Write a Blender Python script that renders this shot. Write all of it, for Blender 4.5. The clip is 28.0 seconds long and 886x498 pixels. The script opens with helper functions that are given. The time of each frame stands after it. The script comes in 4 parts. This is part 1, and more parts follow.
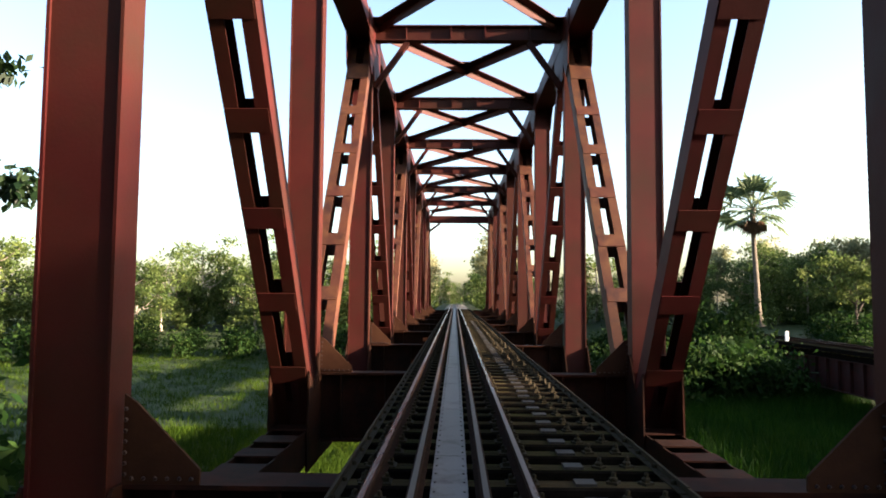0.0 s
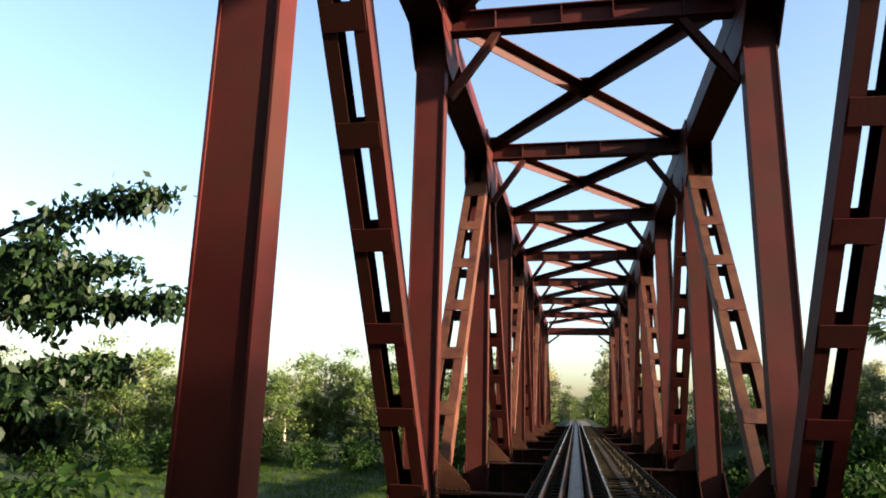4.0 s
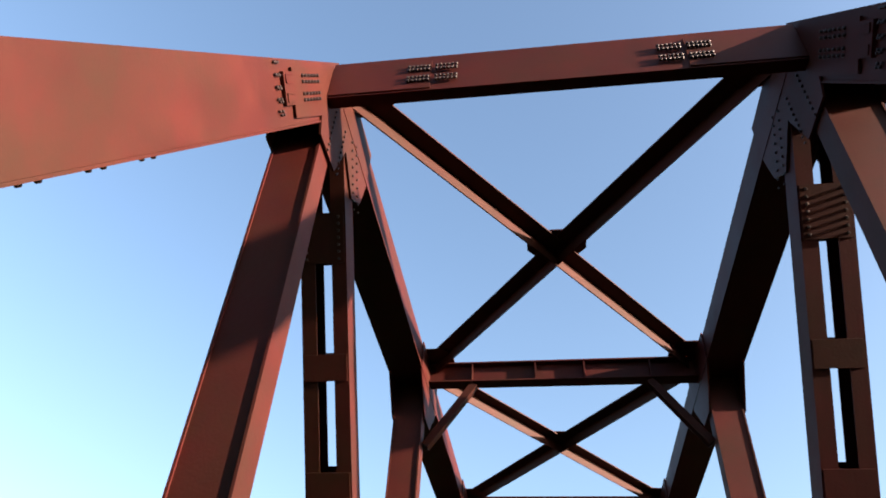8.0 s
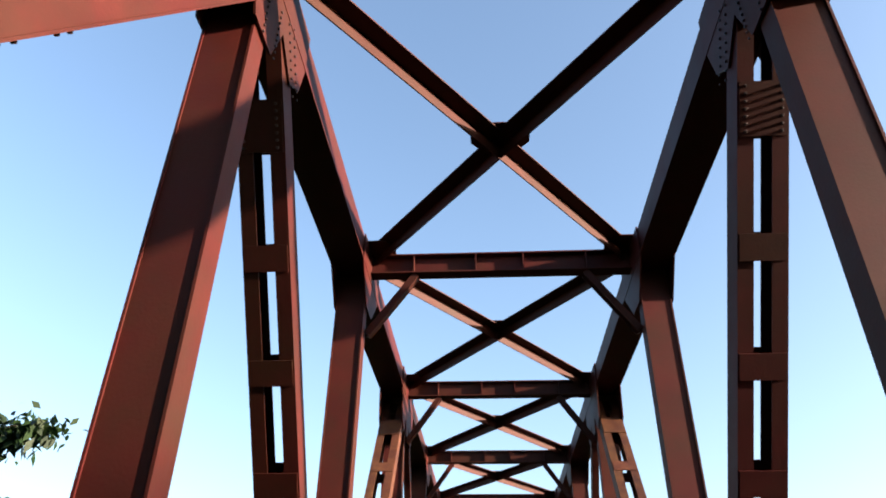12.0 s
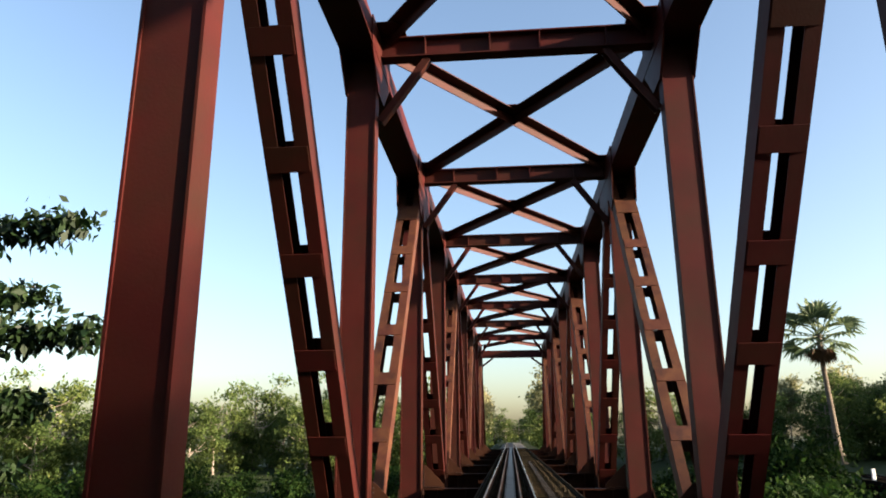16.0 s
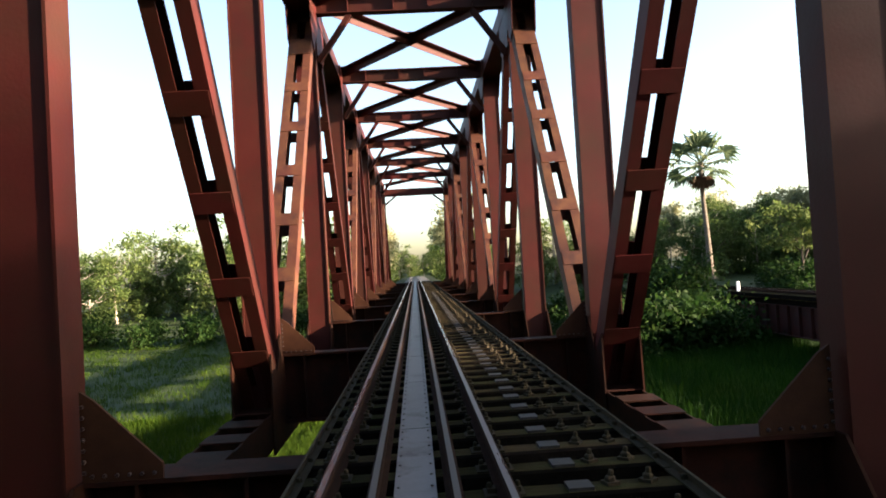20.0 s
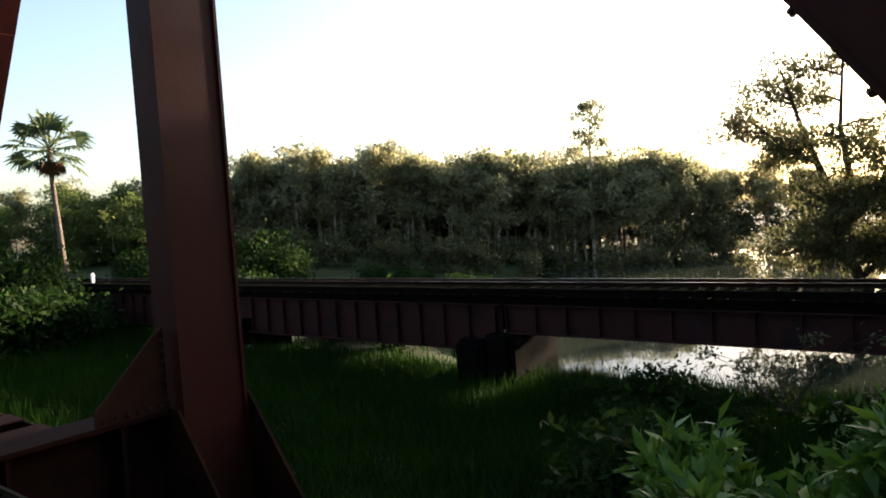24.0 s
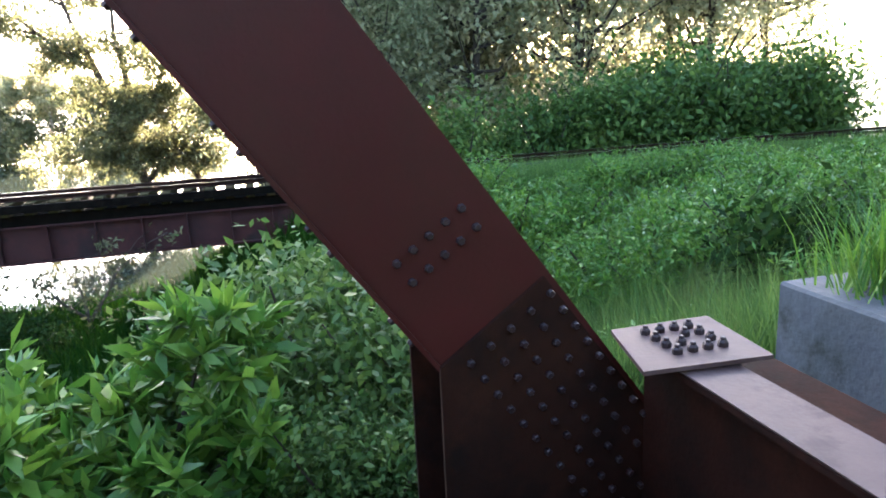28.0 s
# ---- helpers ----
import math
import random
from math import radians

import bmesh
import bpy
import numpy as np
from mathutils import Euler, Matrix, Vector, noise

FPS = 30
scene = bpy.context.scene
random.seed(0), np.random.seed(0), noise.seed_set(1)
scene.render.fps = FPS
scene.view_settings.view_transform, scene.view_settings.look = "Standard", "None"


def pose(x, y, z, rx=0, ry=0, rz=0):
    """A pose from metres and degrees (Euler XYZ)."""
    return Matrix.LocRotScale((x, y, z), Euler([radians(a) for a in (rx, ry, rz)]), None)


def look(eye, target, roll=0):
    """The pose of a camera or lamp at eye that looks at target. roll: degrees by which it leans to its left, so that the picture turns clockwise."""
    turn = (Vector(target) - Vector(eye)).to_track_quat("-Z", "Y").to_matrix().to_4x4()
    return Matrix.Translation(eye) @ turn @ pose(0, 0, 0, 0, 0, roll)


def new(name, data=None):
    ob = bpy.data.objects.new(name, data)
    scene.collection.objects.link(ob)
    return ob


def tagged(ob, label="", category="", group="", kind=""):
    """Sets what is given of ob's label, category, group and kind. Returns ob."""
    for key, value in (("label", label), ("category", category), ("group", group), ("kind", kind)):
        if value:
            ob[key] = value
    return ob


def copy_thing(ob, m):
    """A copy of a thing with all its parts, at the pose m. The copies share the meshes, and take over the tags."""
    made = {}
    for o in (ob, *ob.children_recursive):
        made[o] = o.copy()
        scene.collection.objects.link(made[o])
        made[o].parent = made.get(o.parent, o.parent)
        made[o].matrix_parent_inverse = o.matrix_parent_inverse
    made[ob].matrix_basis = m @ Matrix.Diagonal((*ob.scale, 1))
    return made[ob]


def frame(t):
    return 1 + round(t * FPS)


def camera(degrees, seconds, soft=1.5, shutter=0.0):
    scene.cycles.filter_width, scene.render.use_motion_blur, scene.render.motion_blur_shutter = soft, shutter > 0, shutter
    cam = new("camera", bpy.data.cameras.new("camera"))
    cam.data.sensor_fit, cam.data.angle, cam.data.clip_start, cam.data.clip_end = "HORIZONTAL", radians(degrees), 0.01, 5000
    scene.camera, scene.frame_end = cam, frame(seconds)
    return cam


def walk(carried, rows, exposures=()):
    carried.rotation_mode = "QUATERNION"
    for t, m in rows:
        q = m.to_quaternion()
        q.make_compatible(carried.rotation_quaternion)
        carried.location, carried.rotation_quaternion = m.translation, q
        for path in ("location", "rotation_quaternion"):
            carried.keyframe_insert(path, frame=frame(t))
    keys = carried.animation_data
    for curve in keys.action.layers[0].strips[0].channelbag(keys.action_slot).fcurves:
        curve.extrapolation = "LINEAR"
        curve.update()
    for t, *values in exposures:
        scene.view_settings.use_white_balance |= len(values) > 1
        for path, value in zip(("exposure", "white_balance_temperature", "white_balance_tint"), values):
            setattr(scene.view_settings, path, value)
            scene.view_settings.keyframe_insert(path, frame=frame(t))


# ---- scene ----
SECONDS = 28.0
cam = camera(64.82, SECONDS, soft=1.8)
# seconds, x, y, z, pitch, roll, yaw
ROWS = [
    (0.0, -0.374, 0.071, 1.208, 3.92, -0.43, 0.98),
    (0.5, -0.375, 0.071, 1.205, 4.02, -0.68, 0.72),
    (1.0, -0.383, 0.067, 1.193, 4.30, -0.37, 1.02),
    (1.5, -0.384, 0.070, 1.202, 4.36, -0.51, 2.19),
    (2.0, -0.392, 0.067, 1.208, 4.59, -0.42, 5.25),
    (2.5, -0.397, 0.068, 1.219, 4.74, -0.15, 8.28),
    (4.5, -0.377, -0.009, 1.275, 15.87, -1.76, 10.49),
    (5.0, -0.380, -0.037, 1.281, 18.59, -1.52, 9.86),
    (5.5, -0.376, -0.047, 1.299, 23.57, -1.48, 9.57),
    (6.0, -0.368, -0.051, 1.317, 27.23, -1.96, 9.93),
    (6.5, -0.358, -0.062, 1.330, 31.47, -1.64, 9.25),
    (7.0, -0.348, -0.079, 1.335, 35.06, -1.61, 9.55),
    (7.5, -0.342, -0.111, 1.338, 38.61, -2.23, 8.32),
    (8.0, -0.336, -0.108, 1.356, 40.57, -2.89, 7.81),
    (8.5, -0.332, -0.115, 1.365, 42.12, -2.61, 6.60),
    (9.0, -0.329, -0.126, 1.367, 42.14, -2.64, 6.27),
    (9.5, -0.330, -0.129, 1.367, 42.71, -1.93, 5.81),
    (10.0, -0.330, -0.131, 1.374, 40.84, -1.15, 5.30),
    (10.5, -0.330, -0.112, 1.379, 37.89, -1.09, 4.98),
    (11.0, -0.330, -0.106, 1.374, 36.06, -0.77, 3.13),
    (11.5, -0.328, -0.088, 1.373, 33.82, -0.72, 3.55),
    (13.5, -0.342, -0.026, 1.330, 26.54, -0.42, 3.80),
    (14.0, -0.341, -0.020, 1.317, 23.91, 0.06, 4.37),
    (14.5, -0.343, -0.017, 1.306, 21.99, 0.14, 4.82),
    (15.0, -0.346, -0.001, 1.293, 19.20, 0.43, 5.47),
    (15.5, -0.343, 0.017, 1.279, 17.06, 0.48, 5.81),
    (16.0, -0.343, 0.034, 1.271, 14.91, 0.34, 5.37),
    (16.5, -0.342, 0.057, 1.261, 12.68, 0.03, 4.81),
    (17.0, -0.341, 0.058, 1.240, 10.33, -0.10, 2.88),
    (17.5, -0.333, 0.069, 1.217, 7.18, 0.61, 2.71),
    (18.0, -0.332, 0.064, 1.201, 5.38, 0.78, 3.09),
    (18.5, -0.328, 0.070, 1.201, 4.18, 1.06, 3.35),
    (19.0, -0.324, 0.073, 1.204, 3.18, 0.80, 3.46),
    (19.5, -0.324, 0.073, 1.216, 2.24, 1.64, 1.60),
    (20.0, -0.330, 0.082, 1.223, 1.52, 3.34, -2.29),
    (20.5, -0.317, 0.089, 1.219, 1.06, 4.42, -8.92),
    (22.5, -0.164, 0.061, 1.185, -0.84, 4.29, -28.34),
    (23.0, -0.137, 0.072, 1.183, -1.65, 3.90, -35.13),
    (23.5, -0.096, 0.081, 1.184, -3.01, 3.89, -44.74),
    (24.0, -0.123, 0.083, 1.182, -2.56, 3.92, -51.80),
    (24.5, -0.140, 0.086, 1.185, -3.40, 3.50, -61.90),
    (25.0, -0.154, 0.094, 1.191, -3.61, 3.30, -70.69),
    (25.5, -0.160, 0.110, 1.205, -4.59, 2.34, -80.42),
    (26.0, -0.187, 0.083, 1.206, -5.69, 2.15, -87.83),
    (26.5, -0.212, 0.029, 1.209, -7.41, 1.99, -94.88),
    (27.0, -0.211, -0.014, 1.214, -8.66, 2.42, -100.25),
    (27.5, -0.216, -0.048, 1.200, -10.68, 2.72, -102.87),
    (28.0, -0.166, -0.055, 1.184, -13.39, 2.65, -105.61),
]
EXPOSURES = [(0.0, 3.18, 6550, 14), (2.5, 3.1, 6550, 14), (4.5, 2.75, 6500, 12), (5.5, 2.65, 6450, 12), (7.0, 2.68, 6450, 12), (10.0, 2.85, 6500, 12), (13.5, 2.7, 6450, 12), (15.5, 2.5, 6450, 13), (17.0, 2.55, 6750, 13), (18.5, 3.15, 6650, 13), (20.0, 3.25, 6600, 14), (23.0, 2.7, 6700, 15), (25.0, 2.75, 6600, 15), (26.0, 3.45, 6400, 17), (27.0, 4.6, 6200, 18), (28.0, 5.45, 6000, 19)]
walk(cam, [(t, pose(x, y, z, 90 + pitch, roll, yaw)) for t, x, y, z, pitch, roll, yaw in ROWS], EXPOSURES)

# ---- light: a low evening sun behind thin trees ----
SUN_AZ, SUN_EL = 101.8, 12.0
world = bpy.data.worlds.new("sky")
scene.world = world
world.use_nodes = True
wn = world.node_tree
sky = wn.nodes.new("ShaderNodeTexSky")
sky.sky_type = "NISHITA"
sky.sun_disc = False
sky.sun_elevation = radians(SUN_EL)
sky.sun_rotation = radians(SUN_AZ)
sky.air_density, sky.dust_density, sky.ozone_density = 1.0, 2.3, 1.6
wn.nodes["Background"].inputs["Strength"].default_value = 0.07
wn.links.new(sky.outputs[0], wn.nodes["Background"].inputs["Color"])
sun = new("sun", bpy.data.lights.new("sun", "SUN"))
sun.data.energy, sun.data.angle, sun.data.color = 5.0, radians(1.2), (1.0, 0.80, 0.62)
_a, _e = radians(SUN_AZ), radians(SUN_EL)
sun.matrix_world = look((math.sin(_a) * math.cos(_e) * 50, math.cos(_a) * math.cos(_e) * 50, math.sin(_e) * 50), (0, 0, 0))

# ---- materials ----
def material(name, stops, scale=4.0, rough=(0.5, 0.75), metal=0.0, bump=0.15, bump_scale=40.0, wear=None, wear_scale=1.2, wear_edge=(0.52, 0.66), per_object=0.0, per_island=0.0, stretch=(1, 1, 1), spec=0.18, transmit=0.0):
    """A surface in two scales: stops are colours mixed by noise; wear is a second colour in broad patches."""
    m = bpy.data.materials.new(name)
    m.use_nodes = True
    nt = m.node_tree
    bsdf = nt.nodes["Principled BSDF"]
    mp = nt.nodes.new("ShaderNodeMapping")
    mp.inputs["Scale"].default_value = stretch
    geo = nt.nodes.new("ShaderNodeNewGeometry")
    nt.links.new(geo.outputs["Position"], mp.inputs["Vector"])
    n1 = nt.nodes.new("ShaderNodeTexNoise")
    n1.inputs["Scale"].default_value, n1.inputs["Detail"].default_value, n1.inputs["Roughness"].default_value = scale, 6.0, 0.65
    nt.links.new(mp.outputs[0], n1.inputs["Vector"])
    ramp = nt.nodes.new("ShaderNodeValToRGB")
    el = ramp.color_ramp.elements
    for i, c in enumerate(stops):
        p = 0.28 + 0.44 * i / max(1, len(stops) - 1)
        e = el[i] if i < 2 else el.new(p)
        e.position, e.color = p, (*c, 1)
    nt.links.new(n1.outputs["Fac"], ramp.inputs["Fac"])
    col = ramp.outputs["Color"]
    if wear:
        n2 = nt.nodes.new("ShaderNodeTexNoise")
        n2.inputs["Scale"].default_value, n2.inputs["Detail"].default_value, n2.inputs["Roughness"].default_value = wear_scale, 8.0, 0.7
        nt.links.new(mp.outputs[0], n2.inputs["Vector"])
        mr = nt.nodes.new("ShaderNodeMapRange")
        mr.inputs["From Min"].default_value, mr.inputs["From Max"].default_value = wear_edge
        nt.links.new(n2.outputs["Fac"], mr.inputs["Value"])
        mix = nt.nodes.new("ShaderNodeMix")
        mix.data_type = "RGBA"
        mix.inputs["B"].default_value = (*wear, 1)
        nt.links.new(mr.outputs[0], mix.inputs["Factor"])
        nt.links.new(col, mix.inputs["A"])
        col = mix.outputs["Result"]
    for amount, out in ((per_object, "obj"), (per_island, "isl")):
        if amount:
            hsv = nt.nodes.new("ShaderNodeHueSaturation")
            if out == "obj":
                src = nt.nodes.new("ShaderNodeObjectInfo").outputs["Random"]
            else:
                src = geo.outputs["Random Per Island"]
            m2 = nt.nodes.new("ShaderNodeMapRange")
            m2.inputs["To Min"].default_value, m2.inputs["To Max"].default_value = 1 - amount, 1 + amount
            nt.links.new(src, m2.inputs["Value"])
            nt.links.new(m2.outputs[0], hsv.inputs["Value"])
            m3 = nt.nodes.new("ShaderNodeMapRange")
            m3.inputs["To Min"].default_value, m3.inputs["To Max"].default_value = 0.5 + 0.06 * amount, 0.5 - 0.06 * amount
            nt.links.new(src, m3.inputs["Value"])
            nt.links.new(m3.outputs[0], hsv.inputs["Hue"])
            nt.links.new(col, hsv.inputs["Color"])
            col = hsv.outputs["Color"]
    nt.links.new(col, bsdf.inputs["Base Color"])
    r = nt.nodes.new("ShaderNodeMapRange")
    r.inputs["To Min"].default_value, r.inputs["To Max"].default_value = rough
    nt.links.new(n1.outputs["Fac"], r.inputs["Value"])
    nt.links.new(r.outputs[0], bsdf.inputs["Roughness"])
    bsdf.inputs["Metallic"].default_value = metal
    bsdf.inputs["Specular IOR Level"].default_value = spec
    if bump:
        n3 = nt.nodes.new("ShaderNodeTexNoise")
        n3.inputs["Scale"].default_value, n3.inputs["Detail"].default_value = bump_scale, 4.0
        nt.links.new(mp.outputs[0], n3.inputs["Vector"])
        bp = nt.nodes.new("ShaderNodeBump")
        bp.inputs["Strength"].default_value, bp.inputs["Distance"].default_value = bump, 0.02
        nt.links.new(n3.outputs["Fac"], bp.inputs["Height"])
        nt.links.new(bp.outputs[0], bsdf.inputs["Normal"])
    if transmit:
        tr = nt.nodes.new("ShaderNodeBsdfTranslucent")
        nt.links.new(col, tr.inputs["Color"])
        ms = nt.nodes.new("ShaderNodeMixShader")
        ms.inputs["Fac"].default_value = transmit
        nt.links.new(bsdf.outputs[0], ms.inputs[1])
        nt.links.new(tr.outputs[0], ms.inputs[2])
        nt.links.new(ms.outputs[0], nt.nodes["Material Output"].inputs["Surface"])
    return m


STEEL = material("red_oxide_steel", [(0.030, 0.0043, 0.0033), (0.038, 0.0057, 0.0040), (0.046, 0.0076, 0.0049)], 1.3, (0.45, 0.7), 0.0, 0.08, 30, wear=(0.025, 0.0080, 0.0040), wear_scale=0.7, wear_edge=(0.40, 0.68), per_object=0.12, spec=0.13)
# Darker, browner steel for the floor, bottom chords and low gussets.
LOW_STEEL = material("dark_floor_steel", [(0.014, 0.0046, 0.0027), (0.020, 0.0066, 0.0036), (0.028, 0.0094, 0.0048)], 2.4, (0.75, 0.95), 0.0, 0.12, 40, wear=(0.009, 0.0046, 0.003), wear_scale=1.8, wear_edge=(0.45, 0.62), per_object=0.12, spec=0.06)
# Lighter, yellower copy of the steel: golden sunlight put into the colour.
BATTEN = material("sun_toned_batten_steel", [(0.0328, 0.00984, 0.00697), (0.05412, 0.01968, 0.00984), (0.07544, 0.0328, 0.01312)], 2.2, (0.45, 0.7), 0.0, 0.1, 30, wear=(0.02296, 0.0082, 0.00656), wear_scale=1.6, per_object=0.1)
BOLT = material("bolt_steel", [(0.012, 0.005, 0.005), (0.022, 0.010, 0.009)], 9, (0.4, 0.6), 0.2, 0, spec=0.4)
DUSTY = material("dusty_pink_steel", [(0.044, 0.024, 0.020), (0.060, 0.036, 0.030), (0.076, 0.048, 0.041)], 5, (0.5, 0.75), 0, 0.08, 40, wear=(0.034, 0.017, 0.014), wear_scale=3)
RAIL_SIDE = material("rusty_rail_steel", [(0.008, 0.0045, 0.003), (0.014, 0.0075, 0.005), (0.022, 0.012, 0.008)], 9, (0.85, 1.0), 0.0, 0.15, 60, spec=0.03)
RAIL_TOP = material("polished_rail_head", [(0.14, 0.125, 0.11), (0.23, 0.21, 0.185)], 3, (0.2, 0.36), 0.95, 0.03, 60, stretch=(1, 0.05, 1), spec=0.5)
GUARD_TOP = material("dull_guard_rail_head", [(0.034, 0.027, 0.021), (0.070, 0.058, 0.047)], 4, (0.4, 0.65), 0.6, 0.05, 60, stretch=(1, 0.1, 1), spec=0.35)
PLATE = material("worn_walkway_plate", [(0.085, 0.076, 0.069), (0.125, 0.113, 0.103), (0.165, 0.150, 0.138)], 5, (0.35, 0.6), 0.5, 0.1, 50, wear=(0.060, 0.047, 0.039), wear_scale=2.5, per_object=0.12)
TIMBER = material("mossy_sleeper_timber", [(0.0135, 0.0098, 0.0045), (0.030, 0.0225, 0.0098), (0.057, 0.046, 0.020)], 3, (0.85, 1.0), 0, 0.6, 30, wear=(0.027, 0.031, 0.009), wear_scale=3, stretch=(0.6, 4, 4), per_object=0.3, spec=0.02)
# Near-black, with the shade of the gaps put into the colour.
TIMBER_SIDE = material("gap_shaded_timber", [(0.0022, 0.0018, 0.0014), (0.0045, 0.0036, 0.0026), (0.008, 0.0065, 0.0045)], 4, (0.85, 1.0), 0, 0.4, 30, per_object=0.3, spec=0.02)
PAD = material("tie_plate_steel", [(0.01882, 0.01747, 0.01411), (0.03696, 0.0336, 0.02822)], 12, (0.5, 0.75), 0.3, 0.1)
FITTING = material("mossy_rusted_fitting", [(0.01105, 0.009945, 0.005525), (0.02431, 0.01989, 0.01105), (0.03757, 0.02652, 0.01657)], 14, (0.6, 0.9), 0.1, 0.2, 80, spec=0.05)
CONCRETE = material("damp_concrete", [(0.040, 0.043, 0.045), (0.065, 0.069, 0.071), (0.10, 0.104, 0.104)], 3, (0.75, 0.95), 0, 0.4, 25, wear=(0.028, 0.031, 0.026), wear_scale=1.5)
GIRDER = material("rusted_plate_girder", [(0.0187, 0.00595, 0.0051), (0.0289, 0.0085, 0.0068), (0.0408, 0.01275, 0.00935)], 1.5, (0.55, 0.8), 0, 0.1, 20, wear=(0.0119, 0.0068, 0.00595), wear_scale=0.8)
BARK = material("pale_bark", [(0.12, 0.10, 0.08), (0.22, 0.19, 0.15), (0.34, 0.30, 0.24)], 4, (0.8, 0.95), 0, 0.5, 25, stretch=(1, 1, 0.3))
PALM_BARK = material("ringed_palm_bark", [(0.060, 0.050, 0.037), (0.105, 0.088, 0.065), (0.155, 0.130, 0.097)], 3, (0.8, 0.95), 0, 0.5, 12, stretch=(0.4, 0.4, 5))
BARK_DARK = material("dark_furrowed_bark", [(0.018, 0.014, 0.010), (0.034, 0.027, 0.019), (0.055, 0.045, 0.033)], 5, (0.8, 0.95), 0, 0.6, 25, stretch=(1, 1, 0.3))
# Bushes stand in shade here, and the leaf colour is darkened for it.
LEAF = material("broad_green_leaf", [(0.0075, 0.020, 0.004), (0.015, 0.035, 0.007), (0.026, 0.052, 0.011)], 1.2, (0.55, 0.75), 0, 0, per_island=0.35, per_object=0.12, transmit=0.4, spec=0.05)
# The shade on the leaning tree's crown is put into this darker leaf.
LEAF_DARK = material("shaded_green_leaf", [(0.005, 0.013, 0.004), (0.010, 0.024, 0.007), (0.018, 0.038, 0.010)], 1.2, (0.4, 0.6), 0, 0, per_island=0.35, transmit=0.25)
LEAF_MID = material("creeper_leaf", [(0.032, 0.066, 0.013), (0.060, 0.110, 0.022), (0.098, 0.156, 0.036)], 1.6, (0.4, 0.6), 0, 0, per_island=0.35, per_object=0.15, transmit=0.4, spec=0.15)
LEAF_BRIGHT = material("young_green_leaf", [(0.036, 0.092, 0.010), (0.070, 0.158, 0.018), (0.130, 0.230, 0.032)], 2.0, (0.3, 0.5), 0, 0, per_island=0.4, transmit=0.35, spec=0.3)
# Lightened to stand in for haze over the far trees.
LEAF_FAR = material("hazed_woodland_leaf", [(0.145, 0.155, 0.076), (0.210, 0.215, 0.108), (0.285, 0.280, 0.148)], 0.35, (0.5, 0.7), 0, 0, per_island=0.3, per_object=0.25, transmit=0.6)
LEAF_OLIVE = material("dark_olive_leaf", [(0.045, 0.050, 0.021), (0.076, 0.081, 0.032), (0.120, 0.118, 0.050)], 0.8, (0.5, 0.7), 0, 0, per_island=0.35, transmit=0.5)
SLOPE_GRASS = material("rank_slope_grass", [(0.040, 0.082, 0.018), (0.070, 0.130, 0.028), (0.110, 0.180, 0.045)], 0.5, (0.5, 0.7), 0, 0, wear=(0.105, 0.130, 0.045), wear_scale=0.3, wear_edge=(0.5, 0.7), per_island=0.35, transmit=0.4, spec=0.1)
LEAF_PALM = material("palm_leaf", [(0.055, 0.080, 0.036), (0.095, 0.130, 0.060), (0.145, 0.185, 0.088)], 1.5, (0.4, 0.6), 0, 0, per_object=0.3, transmit=0.35)
LEAF_DRY = material("withered_frond", [(0.050, 0.030, 0.017), (0.085, 0.052, 0.028), (0.120, 0.078, 0.042)], 2.0, (0.6, 0.8), 0, 0, per_island=0.25, transmit=0.25)
# Darker than the sunlit meadow's grass: shade below the bridge put into colour.
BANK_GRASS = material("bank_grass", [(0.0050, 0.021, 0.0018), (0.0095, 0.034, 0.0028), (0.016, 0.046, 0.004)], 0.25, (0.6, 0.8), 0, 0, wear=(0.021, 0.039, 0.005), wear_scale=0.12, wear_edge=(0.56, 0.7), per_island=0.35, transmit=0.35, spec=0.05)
LEAF_FIELD = material("field_tree_leaf", [(0.036, 0.064, 0.017), (0.064, 0.098, 0.026), (0.10, 0.134, 0.038)], 0.35, (0.5, 0.7), 0, 0, per_island=0.3, per_object=0.25, transmit=0.45, spec=0.08)
GRASS = material("meadow_grass", [(0.014, 0.032, 0.0022), (0.024, 0.048, 0.0032), (0.036, 0.062, 0.005)], 0.25, (0.6, 0.8), 0, 0, wear=(0.055, 0.056, 0.009), wear_scale=0.12, wear_edge=(0.56, 0.7), per_island=0.3, transmit=0.3, spec=0.05)
GROUND = material("grassy_soil", [(0.0075, 0.016, 0.002), (0.012, 0.024, 0.0028), (0.018, 0.031, 0.004)], 0.5, (0.85, 1.0), 0, 0.6, 6, wear=(0.026, 0.029, 0.0055), wear_scale=0.09, wear_edge=(0.56, 0.72))
MARKER = material("white_marker_paint", [(0.7, 0.7, 0.66), (0.8, 0.8, 0.78)], 5, (0.6, 0.8), 0, 0.1)
BALLAST = material("grey_ballast", [(0.08, 0.074, 0.067), (0.14, 0.13, 0.115), (0.2, 0.19, 0.17)], 18, (0.85, 1.0), 0, 1.0, 18)
WATER = bpy.data.materials.new("still_river_water")
WATER.use_nodes = True
_b = WATER.node_tree.nodes["Principled BSDF"]
_b.inputs["Base Color"].default_value = (0.020, 0.026, 0.018, 1)
_b.inputs["Roughness"].default_value = 0.04
_b.inputs["IOR"].default_value = 1.33
_n = WATER.node_tree.nodes.new("ShaderNodeTexNoise")
_n.inputs["Scale"].default_value, _n.inputs["Detail"].default_value = 1.2, 3
_bp = WATER.node_tree.nodes.new("ShaderNodeBump")
_bp.inputs["Strength"].default_value, _bp.inputs["Distance"].default_value = 0.12, 0.03
_g = WATER.node_tree.nodes.new("ShaderNodeNewGeometry")
